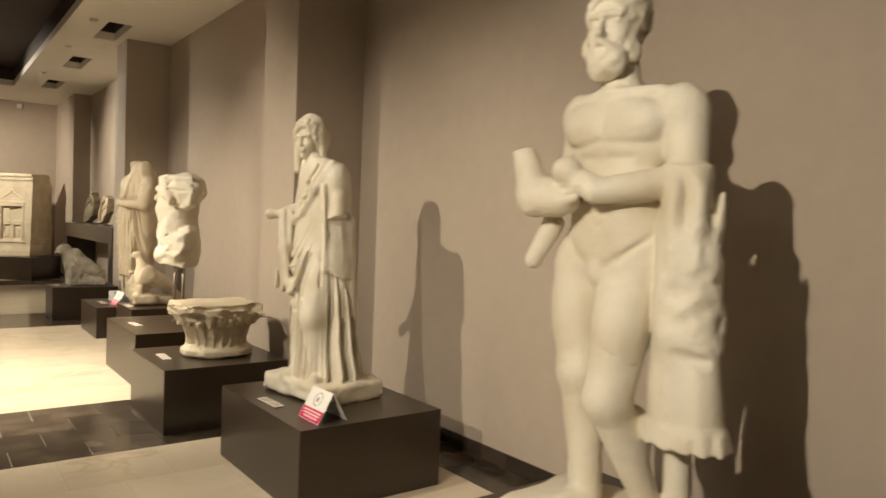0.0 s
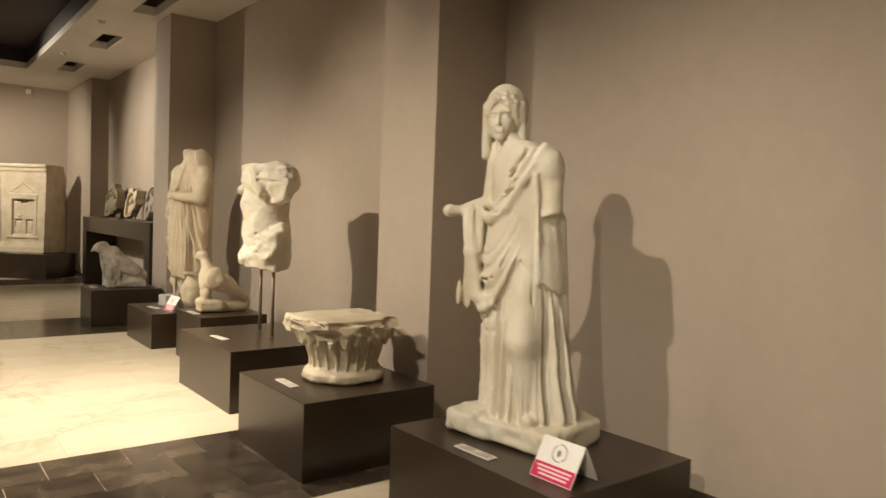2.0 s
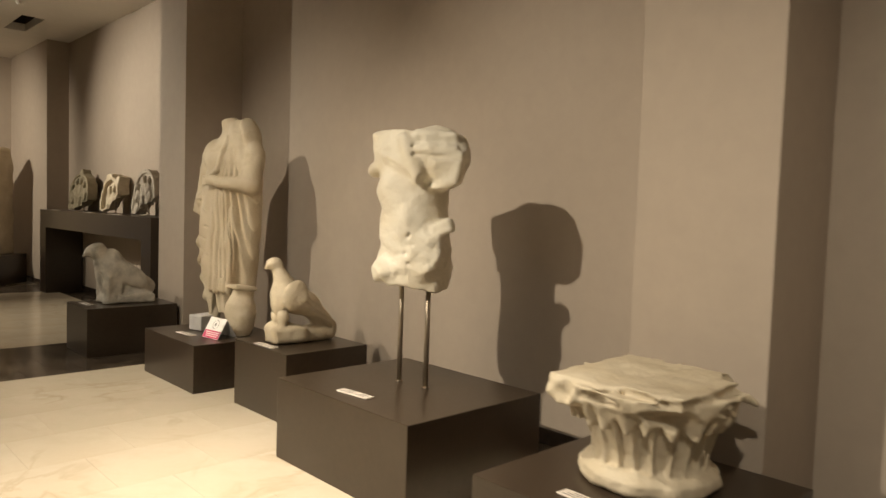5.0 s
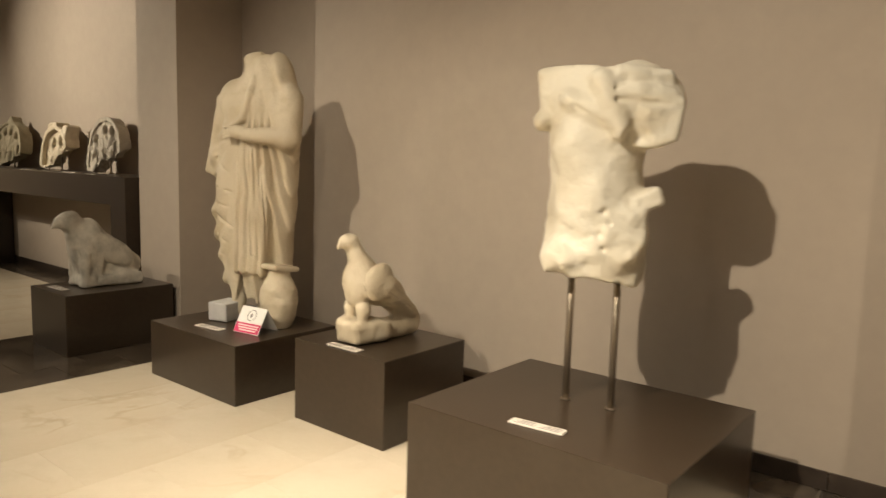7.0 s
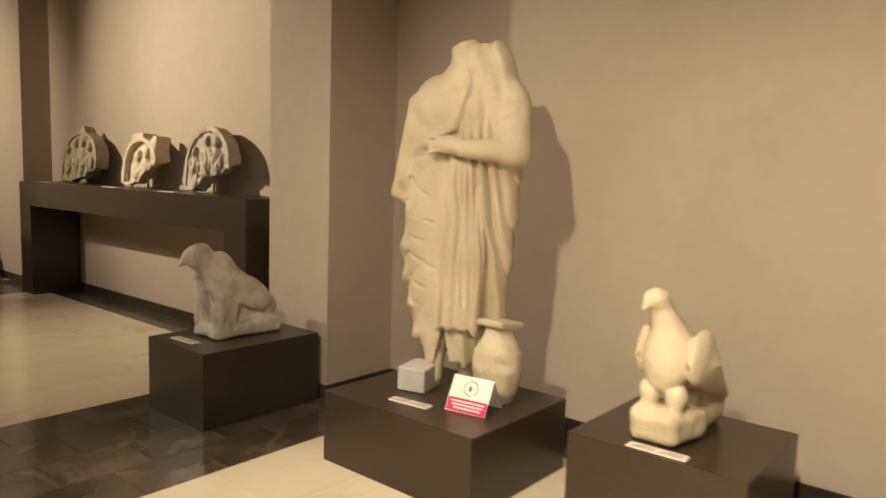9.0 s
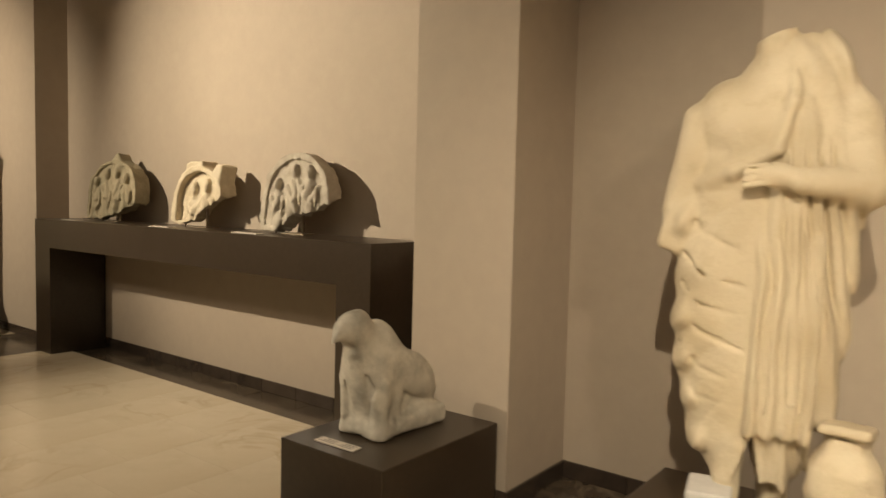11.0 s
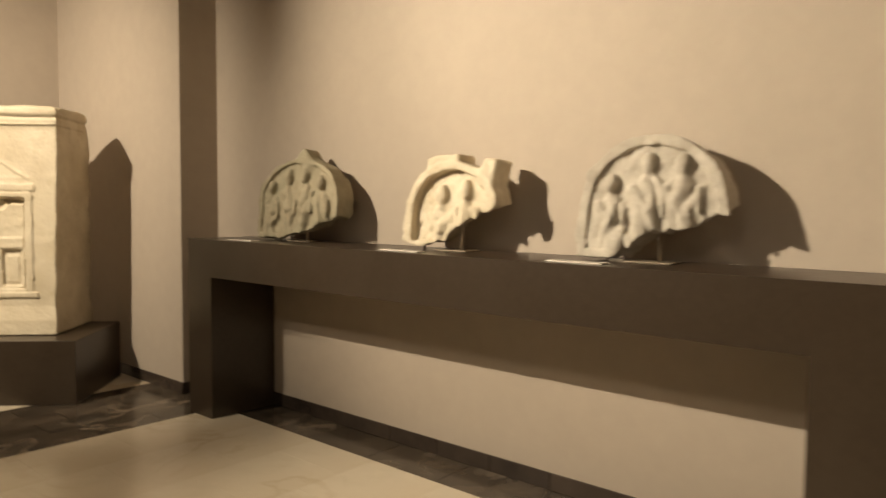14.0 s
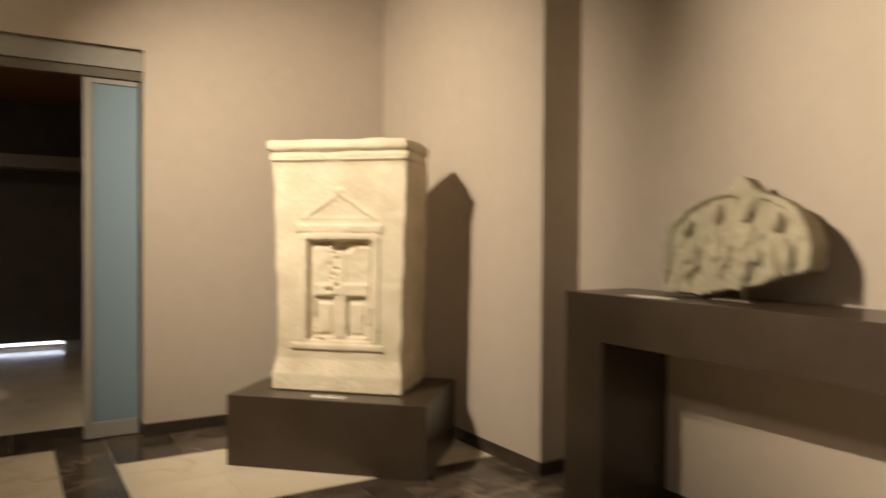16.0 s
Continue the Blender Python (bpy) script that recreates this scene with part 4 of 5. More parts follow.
    c.add(c.ell((0.12, 0.0, 1.70), (0.155, 0.12, 0.17), (0, 18, 0)) - 0.022 * pleat(50 * c.x + 16 * c.z + 2 * warp), 0.03)
    # broken neck
    c.add(np.maximum(c.cap((-0.01, -0.02, 1.7), (-0.03, -0.04, 1.93), 0.07), c.z - 1.875 - 0.4 * c.x - 0.01 * warp), 0.03)
    # legs and back support
    c.add(c.cap((-0.12, -0.04, 0.5), (-0.13, -0.08, 0.06), 0.07, 0.05), 0.03)
    c.add(c.cap((0.06, -0.02, 0.5), (0.05, 0.0, 0.0), 0.075, 0.055), 0.03)
    c.wear(0.0035, 15, 0.001)
    c.f = np.maximum(c.f, -c.z)
    return c


def broken_jar():
    c = Clay((-0.2, -0.2, -0.01), (0.2, 0.2, 0.47), 0.0095)
    c.add(c.col((0.0, 0, 0, 0.085, 0.085), (0.06, 0, 0, 0.115, 0.115), (0.18, 0, 0, 0.135, 0.135), (0.28, 0, 0, 0.125, 0.125), (0.35, 0, 0, 0.085, 0.085), (0.40, 0, 0, 0.07, 0.07)), 0.01)
    c.add(c.blk((0.01, 0, 0.42), (0.11, 0.09, 0.022), 0.015, (0, 8, 0)), 0.02)
    c.groove(0.007, (-0.13, -0.06, 0.24), (-0.06, -0.125, 0.22), (0.0, -0.14, 0.25), (0.06, -0.12, 0.21), (0.13, -0.04, 0.24))
    c.cut(c.ell((0.11, -0.1, 0.3), (0.05, 0.05, 0.03)), 0.02)
    c.wear(0.006, 12, 0.002)
    return c


def torso():
    c = Clay((-0.40, -0.32, -0.06), (0.46, 0.32, 1.04), 0.0078)
    warp = grain(c.x, c.y, c.z, 6)
    c.add(c.col((0.0, 0.0, 0, 0.205, 0.16), (0.15, 0.0, 0, 0.225, 0.19), (0.35, -0.015, 0, 0.215, 0.175), (0.5, -0.025, 0, 0.205, 0.165),
                (0.66, -0.02, 0, 0.22, 0.18), (0.82, 0.0, 0, 0.25, 0.18), (0.94, 0.0, 0, 0.22, 0.13)), 0.03)
    # belly, ribs, and the broken hips
    c.lump((-0.05, -0.10, 0.36), (0.14, 0.085, 0.17), k=0.06)
    c.lump((-0.09, -0.12, 0.58), (0.12, 0.05, 0.10), k=0.06)
    c.lump((0.10, -0.09, 0.22), (0.11, 0.10, 0.16), k=0.04, rough=0.02)
    c.lump((-0.12, -0.10, 0.13), (0.12, 0.09, 0.10), k=0.03, rough=0.02)
    c.groove(0.012, (-0.15, -0.175, 0.25), (-0.10, -0.195, 0.215), (-0.04, -0.195, 0.22), k=0.02)
    for x, z, r in ((0.02, 0.33, 0.016), (0.045, 0.28, 0.012), (0.005, 0.23, 0.014), (0.02, 0.17, 0.012), (-0.05, 0.09, 0.014)):
        c.dent((x, -0.195, z), (r, 0.022, r), k=0.014)
    # stump of the raised arm, squared off by the break, and the chipped lump under it
    c.add(c.blk((-0.21, 0.045, 0.835), (0.085, 0.095, 0.115), 0.04, (0, -4, 0)) + 0.012 * warp, 0.035)
    c.lump((-0.265, -0.04, 0.71), (0.045, 0.06, 0.045), k=0.02)
    c.groove(0.010, (-0.14, -0.16, 0.94), (-0.135, -0.18, 0.84), (-0.15, -0.18, 0.74), k=0.03)
    # mantle gathered over the other shoulder
    c.lump((0.13, -0.03, 0.80), (0.19, 0.165, 0.165), (0, -8, 0), 0.03, 0.012)
    c.add(c.blk((0.228, -0.115, 0.72), (0.092, 0.07, 0.13), 0.04, (0, 12, 8)) + 0.022 * warp, 0.04)
    c.limb((-0.02, -0.175, 0.88), (0.075, -0.195, 0.66), 0.045, 0.040, 0.03)
    c.limb((-0.16, -0.15, 0.80), (0.03, -0.185, 0.72), 0.030, 0.034, 0.035)
    c.limb((0.05, -0.16, 0.91), (0.25, -0.11, 0.90), 0.034, 0.030, 0.03)
    c.limb((0.06, -0.185, 0.82), (0.27, -0.14, 0.83), 0.026, 0.024, 0.02)
    c.groove(0.014, (0.03, -0.205, 0.835), (0.12, -0.195, 0.872), (0.22, -0.165, 0.885), (0.29, -0.13, 0.875), k=0.008)
    c.groove(0.016, (0.05, -0.215, 0.795), (0.15, -0.205, 0.785), (0.24, -0.19, 0.78), (0.33, -0.16, 0.765), k=0.008)
    c.groove(0.010, (-0.12, -0.19, 0.765), (0.0, -0.215, 0.69), k=0.016)
    c.dent((0.135, -0.215, 0.64), (0.055, 0.06, 0.045), (0, 20, 0), 0.02)
    c.dent((0.33, -0.10, 0.53), (0.12, 0.22, 0.10), (0, 14, 0), 0.03)
    c.add(c.blk((0.19, -0.09, 0.38), (0.062, 0.05, 0.040), 0.02, (0, -24, 10)) + 0.016 * warp, 0.03)
    c.cut(c.blk((0, 0, -0.055), (0.5, 0.5, 0.085), 0.01, (4, 5, 0)) + 0.035 * warp + 0.012 * grain(c.x, c.y, c.z, 22), 0.02)
    c.f[...] = c.f + 0.010 * grain(c.x, c.y, c.z, 9, 3.0) + 0.008 * ramp(c.z, 0.45, 0.15) * grain(c.x, c.y, c.z, 18, 1.0)
    c.wear(0.004, 20, 0.002)
    return c


def capital():
    c = Clay((-0.50, -0.50, -0.01), (0.50, 0.50, 0.50), 0.0080)
    th = np.arctan2(c.y, c.x)
    rough, chips = grain(c.x, c.y, c.z, 9), grain(c.x, c.y, c.z, 22)
    bell = c.col((0.03, 0, 0, 0.238, 0.238), (0.15, 0, 0, 0.242, 0.242), (0.24, 0, 0, 0.272, 0.272), (0.31, 0, 0, 0.305, 0.305), (0.36, 0, 0, 0.31, 0.31))
    # hollow flutes with thin ridges, closed by small arches
    flute = np.abs(np.sin(11 * th + 0.25 * rough))
    hollow = ramp(flute, 0.12, 0.55) * ramp(c.z, 0.07, 0.10) * ramp(c.z - 0.03 * flute, 0.285, 0.262)
    c.add(bell + 0.024 * hollow + 0.004 * chips, 0.008)
    c.add(c.col((0.0, 0, 0, 0.268, 0.268), (0.02, 0, 0, 0.284, 0.284), (0.055, 0, 0, 0.280, 0.280), (0.085, 0, 0, 0.245, 0.245)) + 0.014 * rough + 0.007 * chips, 0.010)
    # leaf tips broken off under the slab
    crown = c.col((0.265, 0, 0, 0.295, 0.295), (0.30, 0, 0, 0.318, 0.318), (0.35, 0, 0, 0.345, 0.345), (0.40, 0, 0, 0.36, 0.36))
    c.add(crown + 0.018 * np.sin(22 * th + 2 * rough) * ramp(c.z, 0.36, 0.29) + 0.016 * chips + 0.016 * rough, 0.010)
    slab_top = c.blk((0, 0, 0.385), (0.30, 0.30, 0.055), 0.015)
    for dx, dy in ((1, 0), (-1, 0), (0, 1), (0, -1)):
        bite = np.sqrt((c.x - 0.95 * dx) ** 2 + (c.y - 0.95 * dy) ** 2) - 0.66
        slab_top = np.maximum(slab_top, -bite)
    slab_top = slab_top + (0.030 * rough + 0.022 * chips) * ramp(c.z, 0.435, 0.40)
    c.add(slab_top, 0.012)
    for x, y, z, a, b, h in ((-0.28, -0.24, 0.33, 0.10, 0.12, 0.05), (0.24, -0.28, 0.41, 0.12, 0.10, 0.05), (-0.05, -0.37, 0.36, 0.10, 0.06, 0.035),
                             (-0.36, 0.05, 0.37, 0.06, 0.11, 0.035), (0.33, 0.1, 0.38, 0.07, 0.12, 0.05)):
        c.dent((x, y, z), (a, b, h), (0, 0, 25), 0.010, 0.02, 16)
    c.f[...] = np.maximum(c.f, c.z - 0.428 - 0.010 * rough)
    c.wear(0.004, 16, 0.002)
    c.f[...] = np.maximum(c.f, -c.z)
    return c


def eagle_upright():
    c = Clay((-0.26, -0.30, -0.01), (0.26, 0.44, 0.70), 0.0068)
    rough = grain(c.x, c.y, c.z, 12)
    c.add(c.blk((0.0, -0.05, 0.075), (0.118, 0.145, 0.078), 0.05, (6, 0, 0)) + 0.014 * rough, 0.02)
    c.limb((0, 0.06, 0.055), (0, 0.30, 0.055), 0.075, 0.06, 0.03)
    # body sloping back to a tail that rests on the rock
    c.limb((0, -0.045, 0.37), (0, 0.10, 0.28), 0.118, 0.105, 0.03)
    c.limb((0, 0.10, 0.28), (0, 0.315, 0.11), 0.10, 0.052, 0.04)
    c.lump((0, -0.085, 0.355), (0.105, 0.085, 0.145), (-10, 0, 0), 0.03)
    for s in (-1, 1):
        c.lump((0.120 * s, -0.03, 0.37), (0.042, 0.095, 0.118), (-22, 0, 0), 0.014)
        c.limb((0.112 * s, 0.03, 0.34), (0.06 * s, 0.28, 0.15), 0.054, 0.03, 0.03)
        c.groove(0.006, (0.108 * s, -0.12, 0.44), (0.116 * s, -0.115, 0.34), (0.105 * s, -0.05, 0.26), k=0.012)
        c.lump((0.062 * s, -0.10, 0.205), (0.046, 0.046, 0.052), k=0.012)
        c.limb((0.062 * s, -0.10, 0.19), (0.062 * s, -0.115, 0.12), 0.032, 0.036, 0.02)
        for z in (0.30, 0.25, 0.20):
            c.groove(0.003, (0.168 * s, 0.0, z + 0.08), (0.125 * s, 0.14, z), (0.09 * s, 0.26, z - 0.08), k=0.008)
    c.dent((0, 0.06, 0.165), (0.20, 0.085, 0.045), (-14, 0, 0), 0.02)
    # neck and a small bent head
    c.limb((-0.005, -0.075, 0.45), (-0.025, -0.115, 0.57), 0.070, 0.046, 0.04)
    c.lump((-0.035, -0.135, 0.602), (0.052, 0.062, 0.048), k=0.02)
    c.limb((-0.045, -0.175, 0.60), (-0.052, -0.198, 0.572), 0.026, 0.014, 0.015)
    c.groove(0.006, (-0.09, -0.175, 0.566), (-0.04, -0.19, 0.558), (0.012, -0.16, 0.562), k=0.010)
    c.wear(0.004, 15, 0.0015)
    c.f[...] = np.maximum(c.f, -c.z)
    return c


def eagle_crouched():
    c = Clay((-0.26, -0.56, -0.01), (0.26, 0.42, 0.60), 0.0080)
    rough = grain(c.x, c.y, c.z, 9)
    c.add(c.blk((0.0, -0.05, 0.04), (0.155, 0.25, 0.045), 0.03) + 0.014 * rough, 0.02)
    c.add(c.blk((0.0, -0.21, 0.18), (0.14, 0.095, 0.20), 0.04, (-6, 0, 0)) + 0.014 * rough, 0.03)
    c.add(c.cap((0, -0.20, 0.34), (0, 0.17, 0.135), 0.120, 0.075), 0.05)
    c.add(c.blk((0, -0.04, 0.13), (0.105, 0.19, 0.10), 0.05) + 0.010 * rough, 0.04)
    c.add(c.ell((0, -0.23, 0.30), (0.14, 0.12, 0.19), (-12, 0, 0)), 0.05)
    for s in (-1, 1):
        c.add(c.ell((0.115 * s, -0.04, 0.25), (0.042, 0.19, 0.09), (-28, 0, 0)), 0.02)
        c.groove(0.012, (0.165 * s, -0.17, 0.23), (0.18 * s, 0.0, 0.16), (0.14 * s, 0.15, 0.12), k=0.02)
        c.groove(0.01, (0.14 * s, -0.28, 0.42), (0.17 * s, -0.17, 0.24), (0.15 * s, -0.18, 0.06), k=0.025)
    c.string(0.022, (-0.07, -0.30, 0.36), (-0.125, -0.28, 0.24), (-0.10, -0.30, 0.08), k=0.02)
    c.string(0.024, (0.06, -0.30, 0.38), (0.13, -0.27, 0.24), (0.12, -0.27, 0.07), k=0.02)
    c.groove(0.012, (0.03, -0.33, 0.34), (0.085, -0.32, 0.22), (0.07, -0.32, 0.08), k=0.02)
    c.groove(0.010, (-0.04, -0.33, 0.32), (-0.075, -0.32, 0.2), (-0.05, -0.32, 0.08), k=0.02)
    c.add(c.cap((0, -0.26, 0.36), (0, -0.33, 0.46), 0.105, 0.08), 0.04)
    c.add(c.ell((0, -0.36, 0.475), (0.075, 0.10, 0.072), (12, 0, 0)), 0.03)
    c.add(c.cap((0, -0.43, 0.465), (0, -0.475, 0.42), 0.04, 0.022), 0.02)
    c.dent((0, -0.44, 0.385), (0.13, 0.072, 0.042), k=0.012)
    c.wear(0.006, 10, 0.002)
    c.f = np.maximum(c.f, -c.z)
    return c


def arched_relief(width, height, depth, figures, crack, seed=0.0, rim=0.05, sink=0.03, crest=False, rise=0.8, peak=0.0):
    """An arch-topped slab with worn figures in a sunk field; the lower part is broken off on a slope."""
    c = Clay((-width / 2 - 0.06, -depth / 2 - 0.09, -0.02), (width / 2 + 0.06, depth / 2 + 0.05, height + 0.12), 0.0070)
    w = width / 2
    spring = height - w * rise
    up = np.maximum(c.z - spring, 0) / rise
    arch = np.sqrt(c.x ** 2 + up ** 2)
    rough = grain(c.x, c.y, c.z, 9, seed)
    c.add(np.maximum(arch - w + 0.012 * rough, np.abs(c.y) - depth / 2), 0.01)
    field = np.maximum(arch - (w - rim) + 0.006 * rough, np.abs(c.y + depth / 2) - sink - 0.004 * rough)
    c.cut(np.maximum(field, 0.02 - c.z), 0.012)
    y = -depth / 2 + sink
    for k, (x, top, size, tilt) in enumerate(figures):
        wob = 0.006 * math.sin(5 * k + seed)
        c.add(c.ell((x, y - 0.014, top), (0.030 * size, 0.034, 0.046 * size), (0, tilt, 0)) + 0.004 * rough, 0.016)
        body = c.col((top - 0.42 * size, x - 0.01 * tilt, y, 0.05 * size, 0.028), (top - 0.2 * size, x - wob, y, 0.056 * size, 0.034), (top - 0.09 * size, x, y, 0.066 * size, 0.032), (top - 0.045 * size, x, y, 0.02, 0.02))
        c.add(body - 0.007 * pleat(70 * c.x + (22 if k % 2 else -26) * c.z + 3 * rough + k), 0.018)
        c.add(c.cap((x - 0.062 * size, y - 0.012, top - 0.1 * size), (x + 0.015, y - 0.034, top - (0.17 + 0.02 * k) * size), 0.016, 0.013), 0.014)
        c.add(c.cap((x + 0.064 * size, y - 0.008, top - 0.1 * size), (x + 0.07 * size, y - 0.024, top - 0.21 * size), 0.016, 0.012), 0.014)
    if peak:
        c.add(c.blk((0.06, 0, height - 0.02), (0.10, depth / 2, 0.06), 0.03, (0, 45, 0)) + 0.01 * rough, 0.03)
    if crest:
        c.add(c.blk((-0.07, 0, height - 0.005), (0.13, depth / 2, 0.045), 0.02, (0, -4, 0)) + 0.012 * rough, 0.015)
        c.add(c.blk((w * 0.78, 0.0, height - 0.075), (0.055, depth / 2, 0.095), 0.025, (0, 10, 0)) + 0.014 * rough, 0.015)
    # the break
    ragged = 0.028 * rough + 0.012 * grain(c.x, c.y, c.z, 26, seed)
    line = np.interp(c.x, [p[0] for p in crack], [p[1] for p in crack]).astype(np.float32)
    c.cut(0.8 * (c.z - line - 0.25 * (c.y + depth / 2)) + ragged, 0.006)
    c.f = c.f + 0.005 * grain(c.x, c.y, c.z, 24, seed + 2)
    c.wear(0.004, 18, 0.002, seed)
    return c


def door_stele():
    """A gravestone carved with a pediment and a panelled double door."""
    c = Clay((-0.60, -0.46, -0.01), (0.62, 0.46, 2.0), 0.0088)
    rough, chips = grain(c.x, c.y, c.z, 7), grain(c.x, c.y, c.z, 18)
    back = 0.34 + 0.03 * np.sin(3.2 * c.z) + 0.04 * rough - 0.9 * np.maximum(c.z - 1.62, 0) ** 1.3
    left = np.interp(c.z, (0.0, 0.14, 0.26, 1.0, 1.7, 2.0), (-0.46, -0.455, -0.425, -0.435, -0.462, -0.47)).astype(np.float32)
    right = np.interp(c.z, (0.0, 0.14, 0.26, 1.0, 1.7, 2.0), (0.495, 0.49, 0.475, 0.495, 0.515, 0.52)).astype(np.float32)
    front = np.interp(c.z, (0.0, 0.12, 0.24, 1.7, 1.78, 1.96), (-0.40, -0.39, -0.352, -0.35, -0.365, -0.375)).astype(np.float32)
    sides = np.maximum(left - c.x, c.x - right) + 0.008 * rough + 0.004 * chips
    c.f[...] = np.maximum(np.maximum(sides, np.maximum(front - c.y, c.y - back)), c.z - 1.885)
    # cornice: a roll with a deep line under it, then two thin fillets
    c.add(np.maximum(c.blk((0.02, -0.10, 1.85), (0.522, 0.30, 0.045), 0.035) + 0.006 * rough, c.y - back), 0.010)
    c.add(np.maximum(c.blk((0.02, -0.10, 1.765), (0.505, 0.275, 0.028), 0.008) + 0.004 * chips, c.y - back), 0.008)
    c.groove(0.011, (-0.47, -0.40, 1.812), (0.44, -0.40, 1.806), k=0.006)
    c.groove(0.006, (-0.52, -0.378, 1.757), (0.54, -0.378, 1.757), k=0.005)
    c.groove(0.007, (-0.50, -0.372, 1.727), (0.54, -0.372, 1.727), k=0.005)
    y = -0.352
    c.dent((0.57, -0.30, 1.88), (0.06, 0.10, 0.04), k=0.03, rough=0.015)
    # sunk pediment and its raised edges
    gable = np.maximum(np.abs(c.x - 0.03) * 0.72 + c.z - 1.475, 1.315 - c.z)
    c.cut(np.maximum(gable, np.abs(c.y - y) - 0.006), 0.010)
    c.string(0.006, (-0.23, y + 0.001, 1.30), (0.03, y + 0.001, 1.488), (0.29, y + 0.001, 1.30), k=0.018)
    c.lump((0.03, y, 1.51), (0.03, 0.016, 0.022), k=0.015)
    c.groove(0.005, (-0.27, y, 1.285), (0.33, y, 1.285), k=0.006)
    # door case with stepped mouldings
    c.add(c.blk((0.03, y, 1.225), (0.31, 0.012, 0.030), 0.008), 0.014)
    c.add(c.blk((0.03, y, 1.165), (0.28, 0.014, 0.022), 0.006), 0.008)
    for x in (-0.235, 0.295):
        c.add(c.blk((x, y, 0.75), (0.028, 0.012, 0.42), 0.006) + 0.003 * chips, 0.008)
    c.add(c.blk((0.02, y, 0.33), (0.335, 0.018, 0.024), 0.006), 0.006)
    c.groove(0.008, (-0.33, y - 0.010, 0.298), (0.37, y - 0.010, 0.296), k=0.005)
    # sunk leaf: worn plain panels above, two framed panels below
    c.cut(c.blk((0.03, y, 0.755), (0.228, 0.048, 0.375), 0.008), 0.006)
    c.add(c.blk((0.045, y + 0.050, 0.735), (0.205, 0.030, 0.35), 0.006) + 0.004 * chips, 0.008)
    c.add(c.blk((0.045, y + 0.024, 0.735), (0.030, 0.014, 0.33), 0.008) + 0.006 * rough, 0.010)
    c.add(c.blk((0.045, y + 0.022, 0.765), (0.195, 0.014, 0.045), 0.010) + 0.005 * chips, 0.010)
    for x, w in ((-0.08, 0.072), (0.155, 0.068)):
        c.cut(c.blk((x, y + 0.020, 0.555), (w, 0.026, 0.150), 0.005), 0.005)
        c.add(c.blk((x, y + 0.048, 0.545), (w - 0.022, 0.014, 0.115), 0.006), 0.008)
        c.groove(0.008, (x - w, y + 0.010, 0.708), (x + w * 0.8, y + 0.010, 0.704), k=0.006)
    # damage: a broken slot at the head of the door and pitting down the meeting rail
    c.dent((0.03, y + 0.03, 1.118), (0.20, 0.07, 0.020), k=0.006, rough=0.012)
    c.dent((0.04, y + 0.03, 1.095), (0.09, 0.07, 0.042), k=0.006, rough=0.03)
    for k in range(9):
        c.dent((-0.02 + 0.03 * math.sin(2.4 * k), y + 0.012, 1.04 - 0.04 * k), (0.018, 0.026, 0.014), k=0.006, rough=0.012, scale=40)
    c.wear(0.003, 15, 0.002)
    c.f[...] = np.maximum(c.f, -c.z)
    return c


GROUP = "ancient sculptures along the gallery wall"
UP = Matrix.Translation
carved("statue", bearded_man(), MARBLE, (1.93, 1.93, 0.474), -84, "pale marble bearded nude statue with a hanging animal skin", "statue", GROUP,
       ((stone_head(True), UP((-0.035, -0.03, 1.905)) @ pose(0, 0, 0, 3, 0, 8) @ Matrix.Scale(1.28, 4)),))
carved("statue", veiled_woman(), MARBLE, (1.93, 4.33, 0.476), -80, "pale marble statue of a veiled draped figure on a rough base", "statue", GROUP,
       ((stone_head(), UP((-0.172, -0.045, 1.67)) @ pose(0, 0, 0, 8, 0, 20)),), lean=-0.04)
carved("column_capital", capital(), MARBLE_WARM, (1.765, 5.93, 0.481), 0, "broken cream stone leaf capital resting on a dark plinth", "capital", GROUP)
carved("statue", draped_headless(), MARBLE_WARM, (2.21, 10.48, 0.40), -70, "headless marble statue in a long folded mantle", "statue", GROUP, tall=1.02)
carved("eagle_sculpture", eagle_upright(), MARBLE_WARM, (2.04, 9.15, 0.507), -99, "cream marble eagle perched upright on a small rock", "sculpture", GROUP)
carved("eagle_sculpture", eagle_crouched(), EAGLE_STONE, (1.915, 12.155, 0.482), -90, "weathered grey limestone eagle on a dark plinth", "sculpture", GROUP, tall=1.14)
carved("jar", broken_jar(), MARBLE_WARM, (2.14, 10.165, 0.398), 0, "broken marble jar standing beside the headless statue", "jar")

figure = tagged(empty("torso_sculpture", (1.95, 7.63, 0.497)), "broken white marble torso mounted on two steel rods", "sculpture", GROUP)
me = skinned("torso", (torso(), Matrix()))
me.materials.append(MARBLE)
body = new("torso", me)
body.parent = figure
body.matrix_basis = pose(0, 0, 0.575, 0, 0, -63)
for x, y in torso_rods:
    part("rod", tube((x - 1.95, y - 7.63, 0.0), (x - 1.95, y - 7.63, 0.70), 0.0155), METAL, figure, "brushed steel rod")
    part("foot_plate", tube((x - 1.95, y - 7.63, 0.0005), (x - 1.95, y - 7.63, 0.006), 0.024), METAL, figure)
label_plate(1.535, 7.65, 0.495, 6)

carved("stele", door_stele(), MARBLE_WARM, (1.728, 19.357, 0.522), STELE_TURN, "cream stone gravestone carved with a panelled double door", "gravestone", wide=1.09)
face = Vector((1.365, 18.93, 0))
label_plate(face.x, face.y, 0.52, 90 + STELE_TURN)

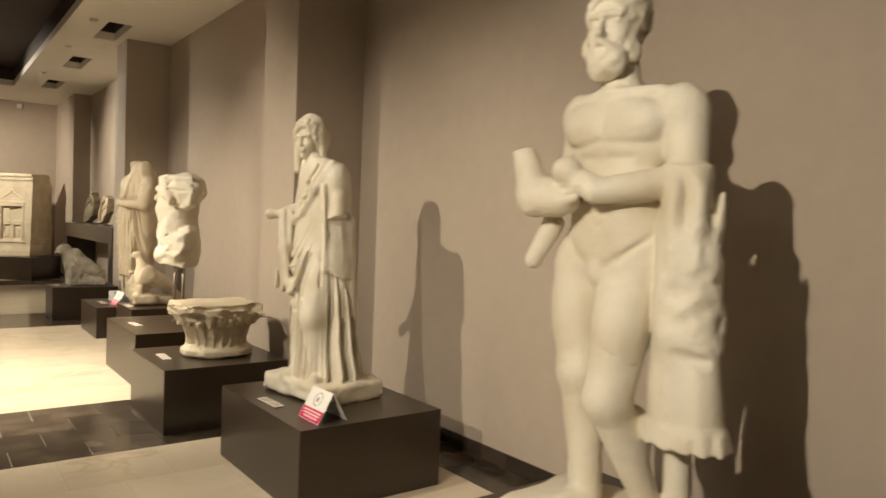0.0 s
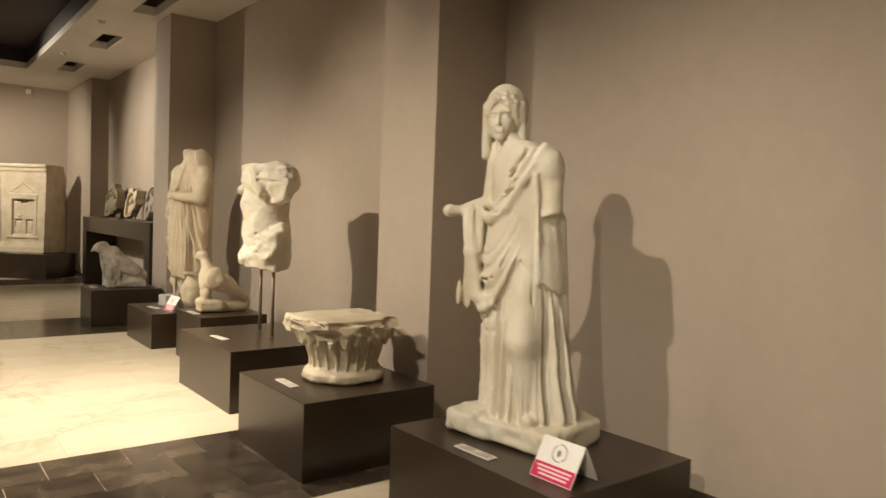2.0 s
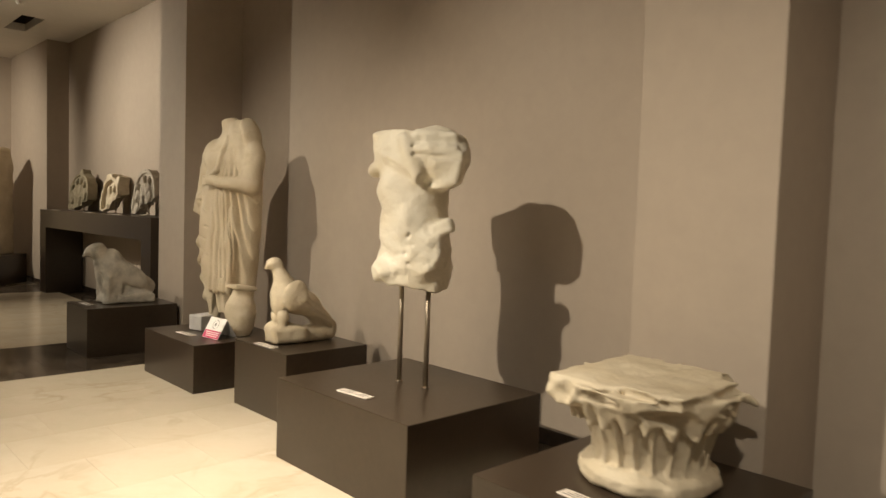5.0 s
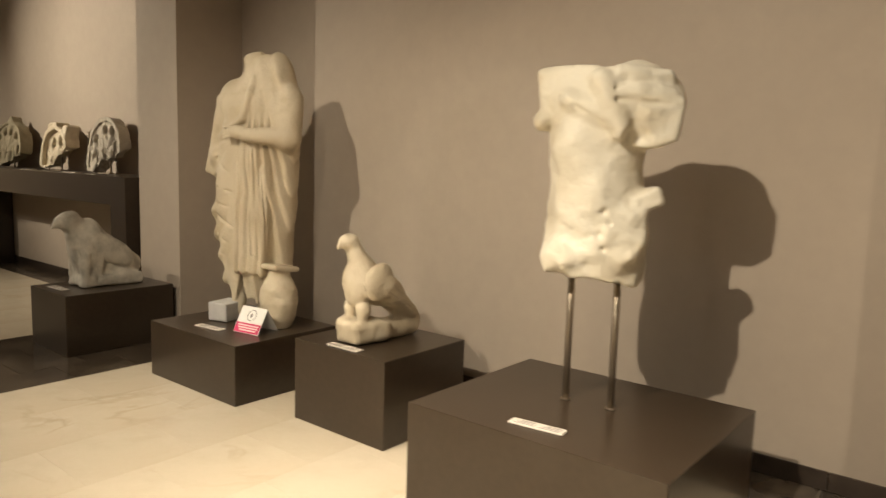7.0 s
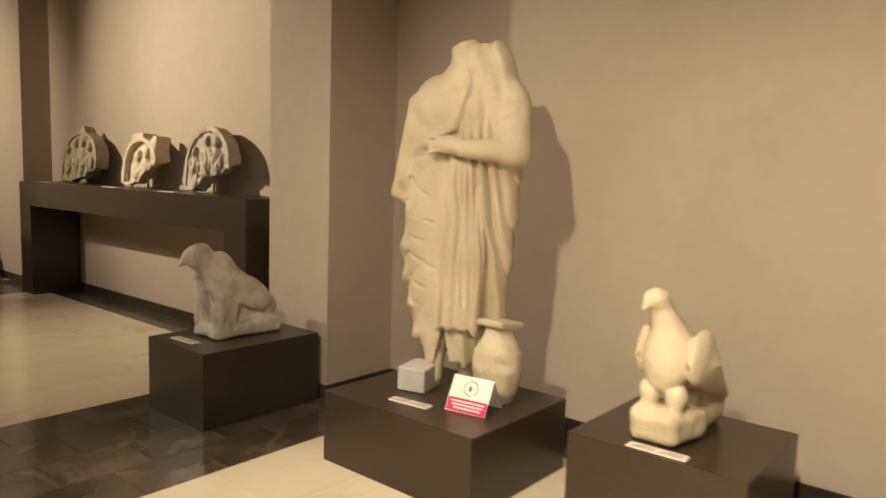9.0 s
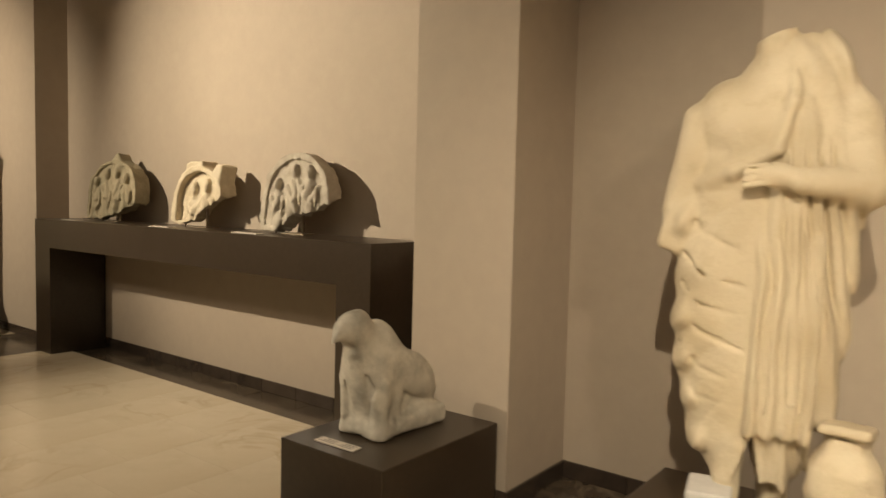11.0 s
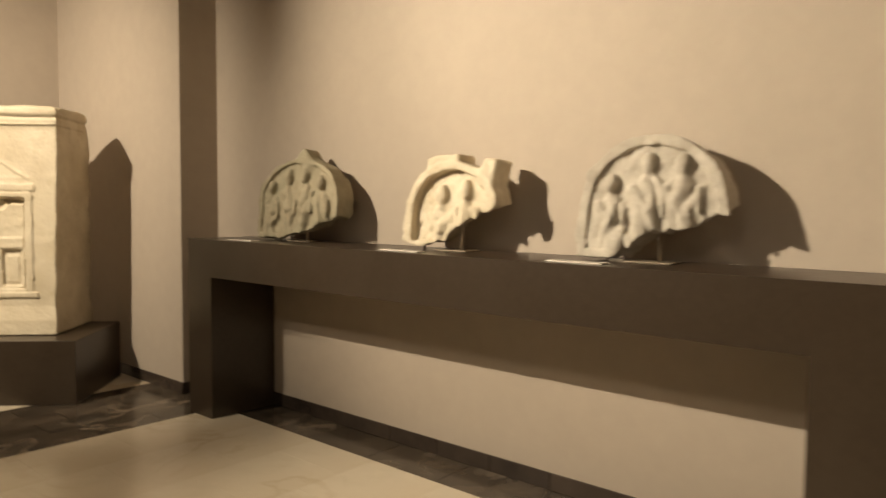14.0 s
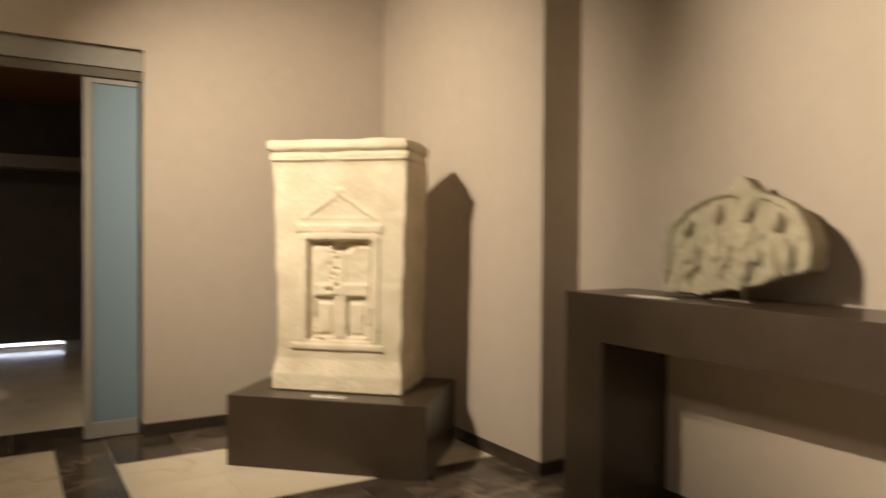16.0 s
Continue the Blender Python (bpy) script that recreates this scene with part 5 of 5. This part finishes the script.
block = part("support_block", box(-0.11, 0.11, -0.085, 0.085, 0, 0.135, 0.012, 3), CEMENT)
block.matrix_world = pose(2.02, 10.615, 0.398, 0, 0, 14)
tagged(block, "pale grey mortar support block beside the statue", "block")


def mounted(name, clay, mat, y, rz, lift, label, depth=0.2):
    """A relief held above the bench on a steel pin and a small plate."""
    top = 1.358
    ob = tagged(empty(name, (2.62 + depth / 2, y, top), rz), label, "relief", "arched reliefs on the bench")
    me = skinned("stone", (clay, Matrix()))
    me.materials.append(mat)
    stone = new("stone", me)
    stone.parent = ob
    stone.matrix_basis = pose(0, 0, lift, -5, 0, 0)
    part("pin", tube((0.04, 0.02, 0), (0.04, 0.02, lift + 0.28), 0.011, 16), METAL, ob, "steel pin")
    part("base_plate", box(-0.12, 0.12, -0.05, 0.09, 0.0005, 0.008, 0.002, 1), METAL, ob, "steel base plate")
    part("prop", tube((-0.22, -0.02, 0), (-0.22, -0.02, lift + 0.06), 0.008, 12), METAL, ob)


mounted("relief", arched_relief(0.90, 0.56, 0.15, ((-0.29, 0.36, 1.1, 4), (-0.1, 0.43, 1.25, -3), (0.08, 0.44, 1.25, 5), (0.26, 0.38, 1.15, -4)),
                                ((-0.45, -0.05), (0.0, 0.02), (0.2, 0.05), (0.45, 0.16)), 1.0, 0.045, 0.020, rise=0.66, peak=0.1), TUFF, 16.56, -90, 0.03, "brown weathered arched relief of standing figures on a stand")
mounted("relief", arched_relief(0.68, 0.49, 0.17, ((-0.085, 0.30, 1.3, 3), (0.095, 0.33, 1.3, -4)),
                                ((-0.34, -0.02), (-0.12, -0.02), (0.0, 0.07), (0.14, 0.15), (0.34, 0.22)), 4.0, 0.06, 0.055, True), MARBLE_WARM, 15.12, -90, 0.03, "white marble arched relief with a deep rim on a stand")
mounted("relief", arched_relief(0.75, 0.58, 0.12, ((-0.2, 0.345, 1.05, -6), (-0.01, 0.44, 1.2, 4), (0.155, 0.435, 1.2, -3)),
                                ((-0.37, 0.0), (-0.18, -0.02), (-0.09, 0.02), (0.0, 0.10), (0.2, 0.14), (0.37, 0.20)), 9.0, 0.055, 0.020, rise=0.95), LIMESTONE, 13.90, -90, 0.03, "grey stone arched relief of standing figures on a stand")
for y in (16.90, 15.30, 14.15):
    label_plate(2.455, y, 1.358, 0, 0.3, 0.075)

# ---- floor slabs ----
TILE_MESHES = {}


def slab(x0, x1, y0, y1, mat, name, seam=0.0025):
    key = (round(x1 - x0, 3), round(y1 - y0, 3), mat.name)
    if key not in TILE_MESHES:
        me = mesh_of(box(-(x1 - x0) / 2 + seam, (x1 - x0) / 2 - seam, -(y1 - y0) / 2 + seam, (y1 - y0) / 2 - seam, -0.02, 0.0), name)
        me.materials.append(mat)
        TILE_MESHES[key] = me
    ob = new(name, TILE_MESHES[key])
    ob.location = ((x0 + x1) / 2, (y0 + y1) / 2, 0)
    ob.parent = floor
    return ob


def lay(x0, x1, y0, y1, mat, nx, ny, name, stagger=0.0, seam=0.0025):
    dx, dy = (x1 - x0) / nx, (y1 - y0) / ny
    for j in range(ny):
        cuts = [x0 + dx * i for i in range(nx + 1)]
        if stagger and j % 2:
            cuts = [x0] + [c + dx * stagger for c in cuts[:-1]] + [x1]
        for a, b in zip(cuts, cuts[1:]):
            slab(a, b, y0 + dy * j, y0 + dy * (j + 1), mat, name, seam)


BANDS = [(-0.86, 0.58), (5.22, 6.62), (11.22, 12.69), (17.43, 18.58)]
EDGE = 2.58
for a, b in BANDS:
    lay(-1.6, EDGE, a, b, DARK, 9, 4, "dark_tile", 0.5)
    lay(-7.0, -1.6, a, b, DARK, 4, 2, "dark_tile")
for a, b in ((0.58, 5.22), (6.62, 11.22), (12.69, 17.43)):
    lay(-1.6, EDGE, a, b, CREAM, 7, 8, "cream_tile", 0.5, 0.0006)
    lay(-7.0, -1.6, a, b, CREAM, 4, 4, "cream_tile", 0, 0.0006)
lay(-7.0, EDGE, -4.5, -0.86, CREAM, 8, 4, "cream_tile", 0, 0.0006)
lay(EDGE, WALL_X, -4.5, END_Y, DARK, 1, 42, "dark_tile")
# the floor before the doorway
lay(-7.0, -0.31, 18.58, 20.42, CREAM, 6, 2, "cream_tile", 0, 0.0006)
lay(-0.31, 0.06, 18.58, END_Y, DARK, 1, 3, "dark_tile")
lay(0.06, EDGE, 18.58, 19.8, CREAM, 4, 2, "cream_tile", 0, 0.0006)
lay(0.06, EDGE, 19.8, END_Y, DARK, 5, 1, "dark_tile")
lay(-7.0, -0.31, 20.42, END_Y, DARK, 9, 1, "dark_tile")
lay(-7.0, 3.25, END_Y, END_Y + 0.6, DARK, 16, 1, "dark_tile")
lay(-7.0, 3.25, END_Y + 0.6, END_Y + 6.5, CREAM, 8, 6, "cream_tile", 0, 0.0006)
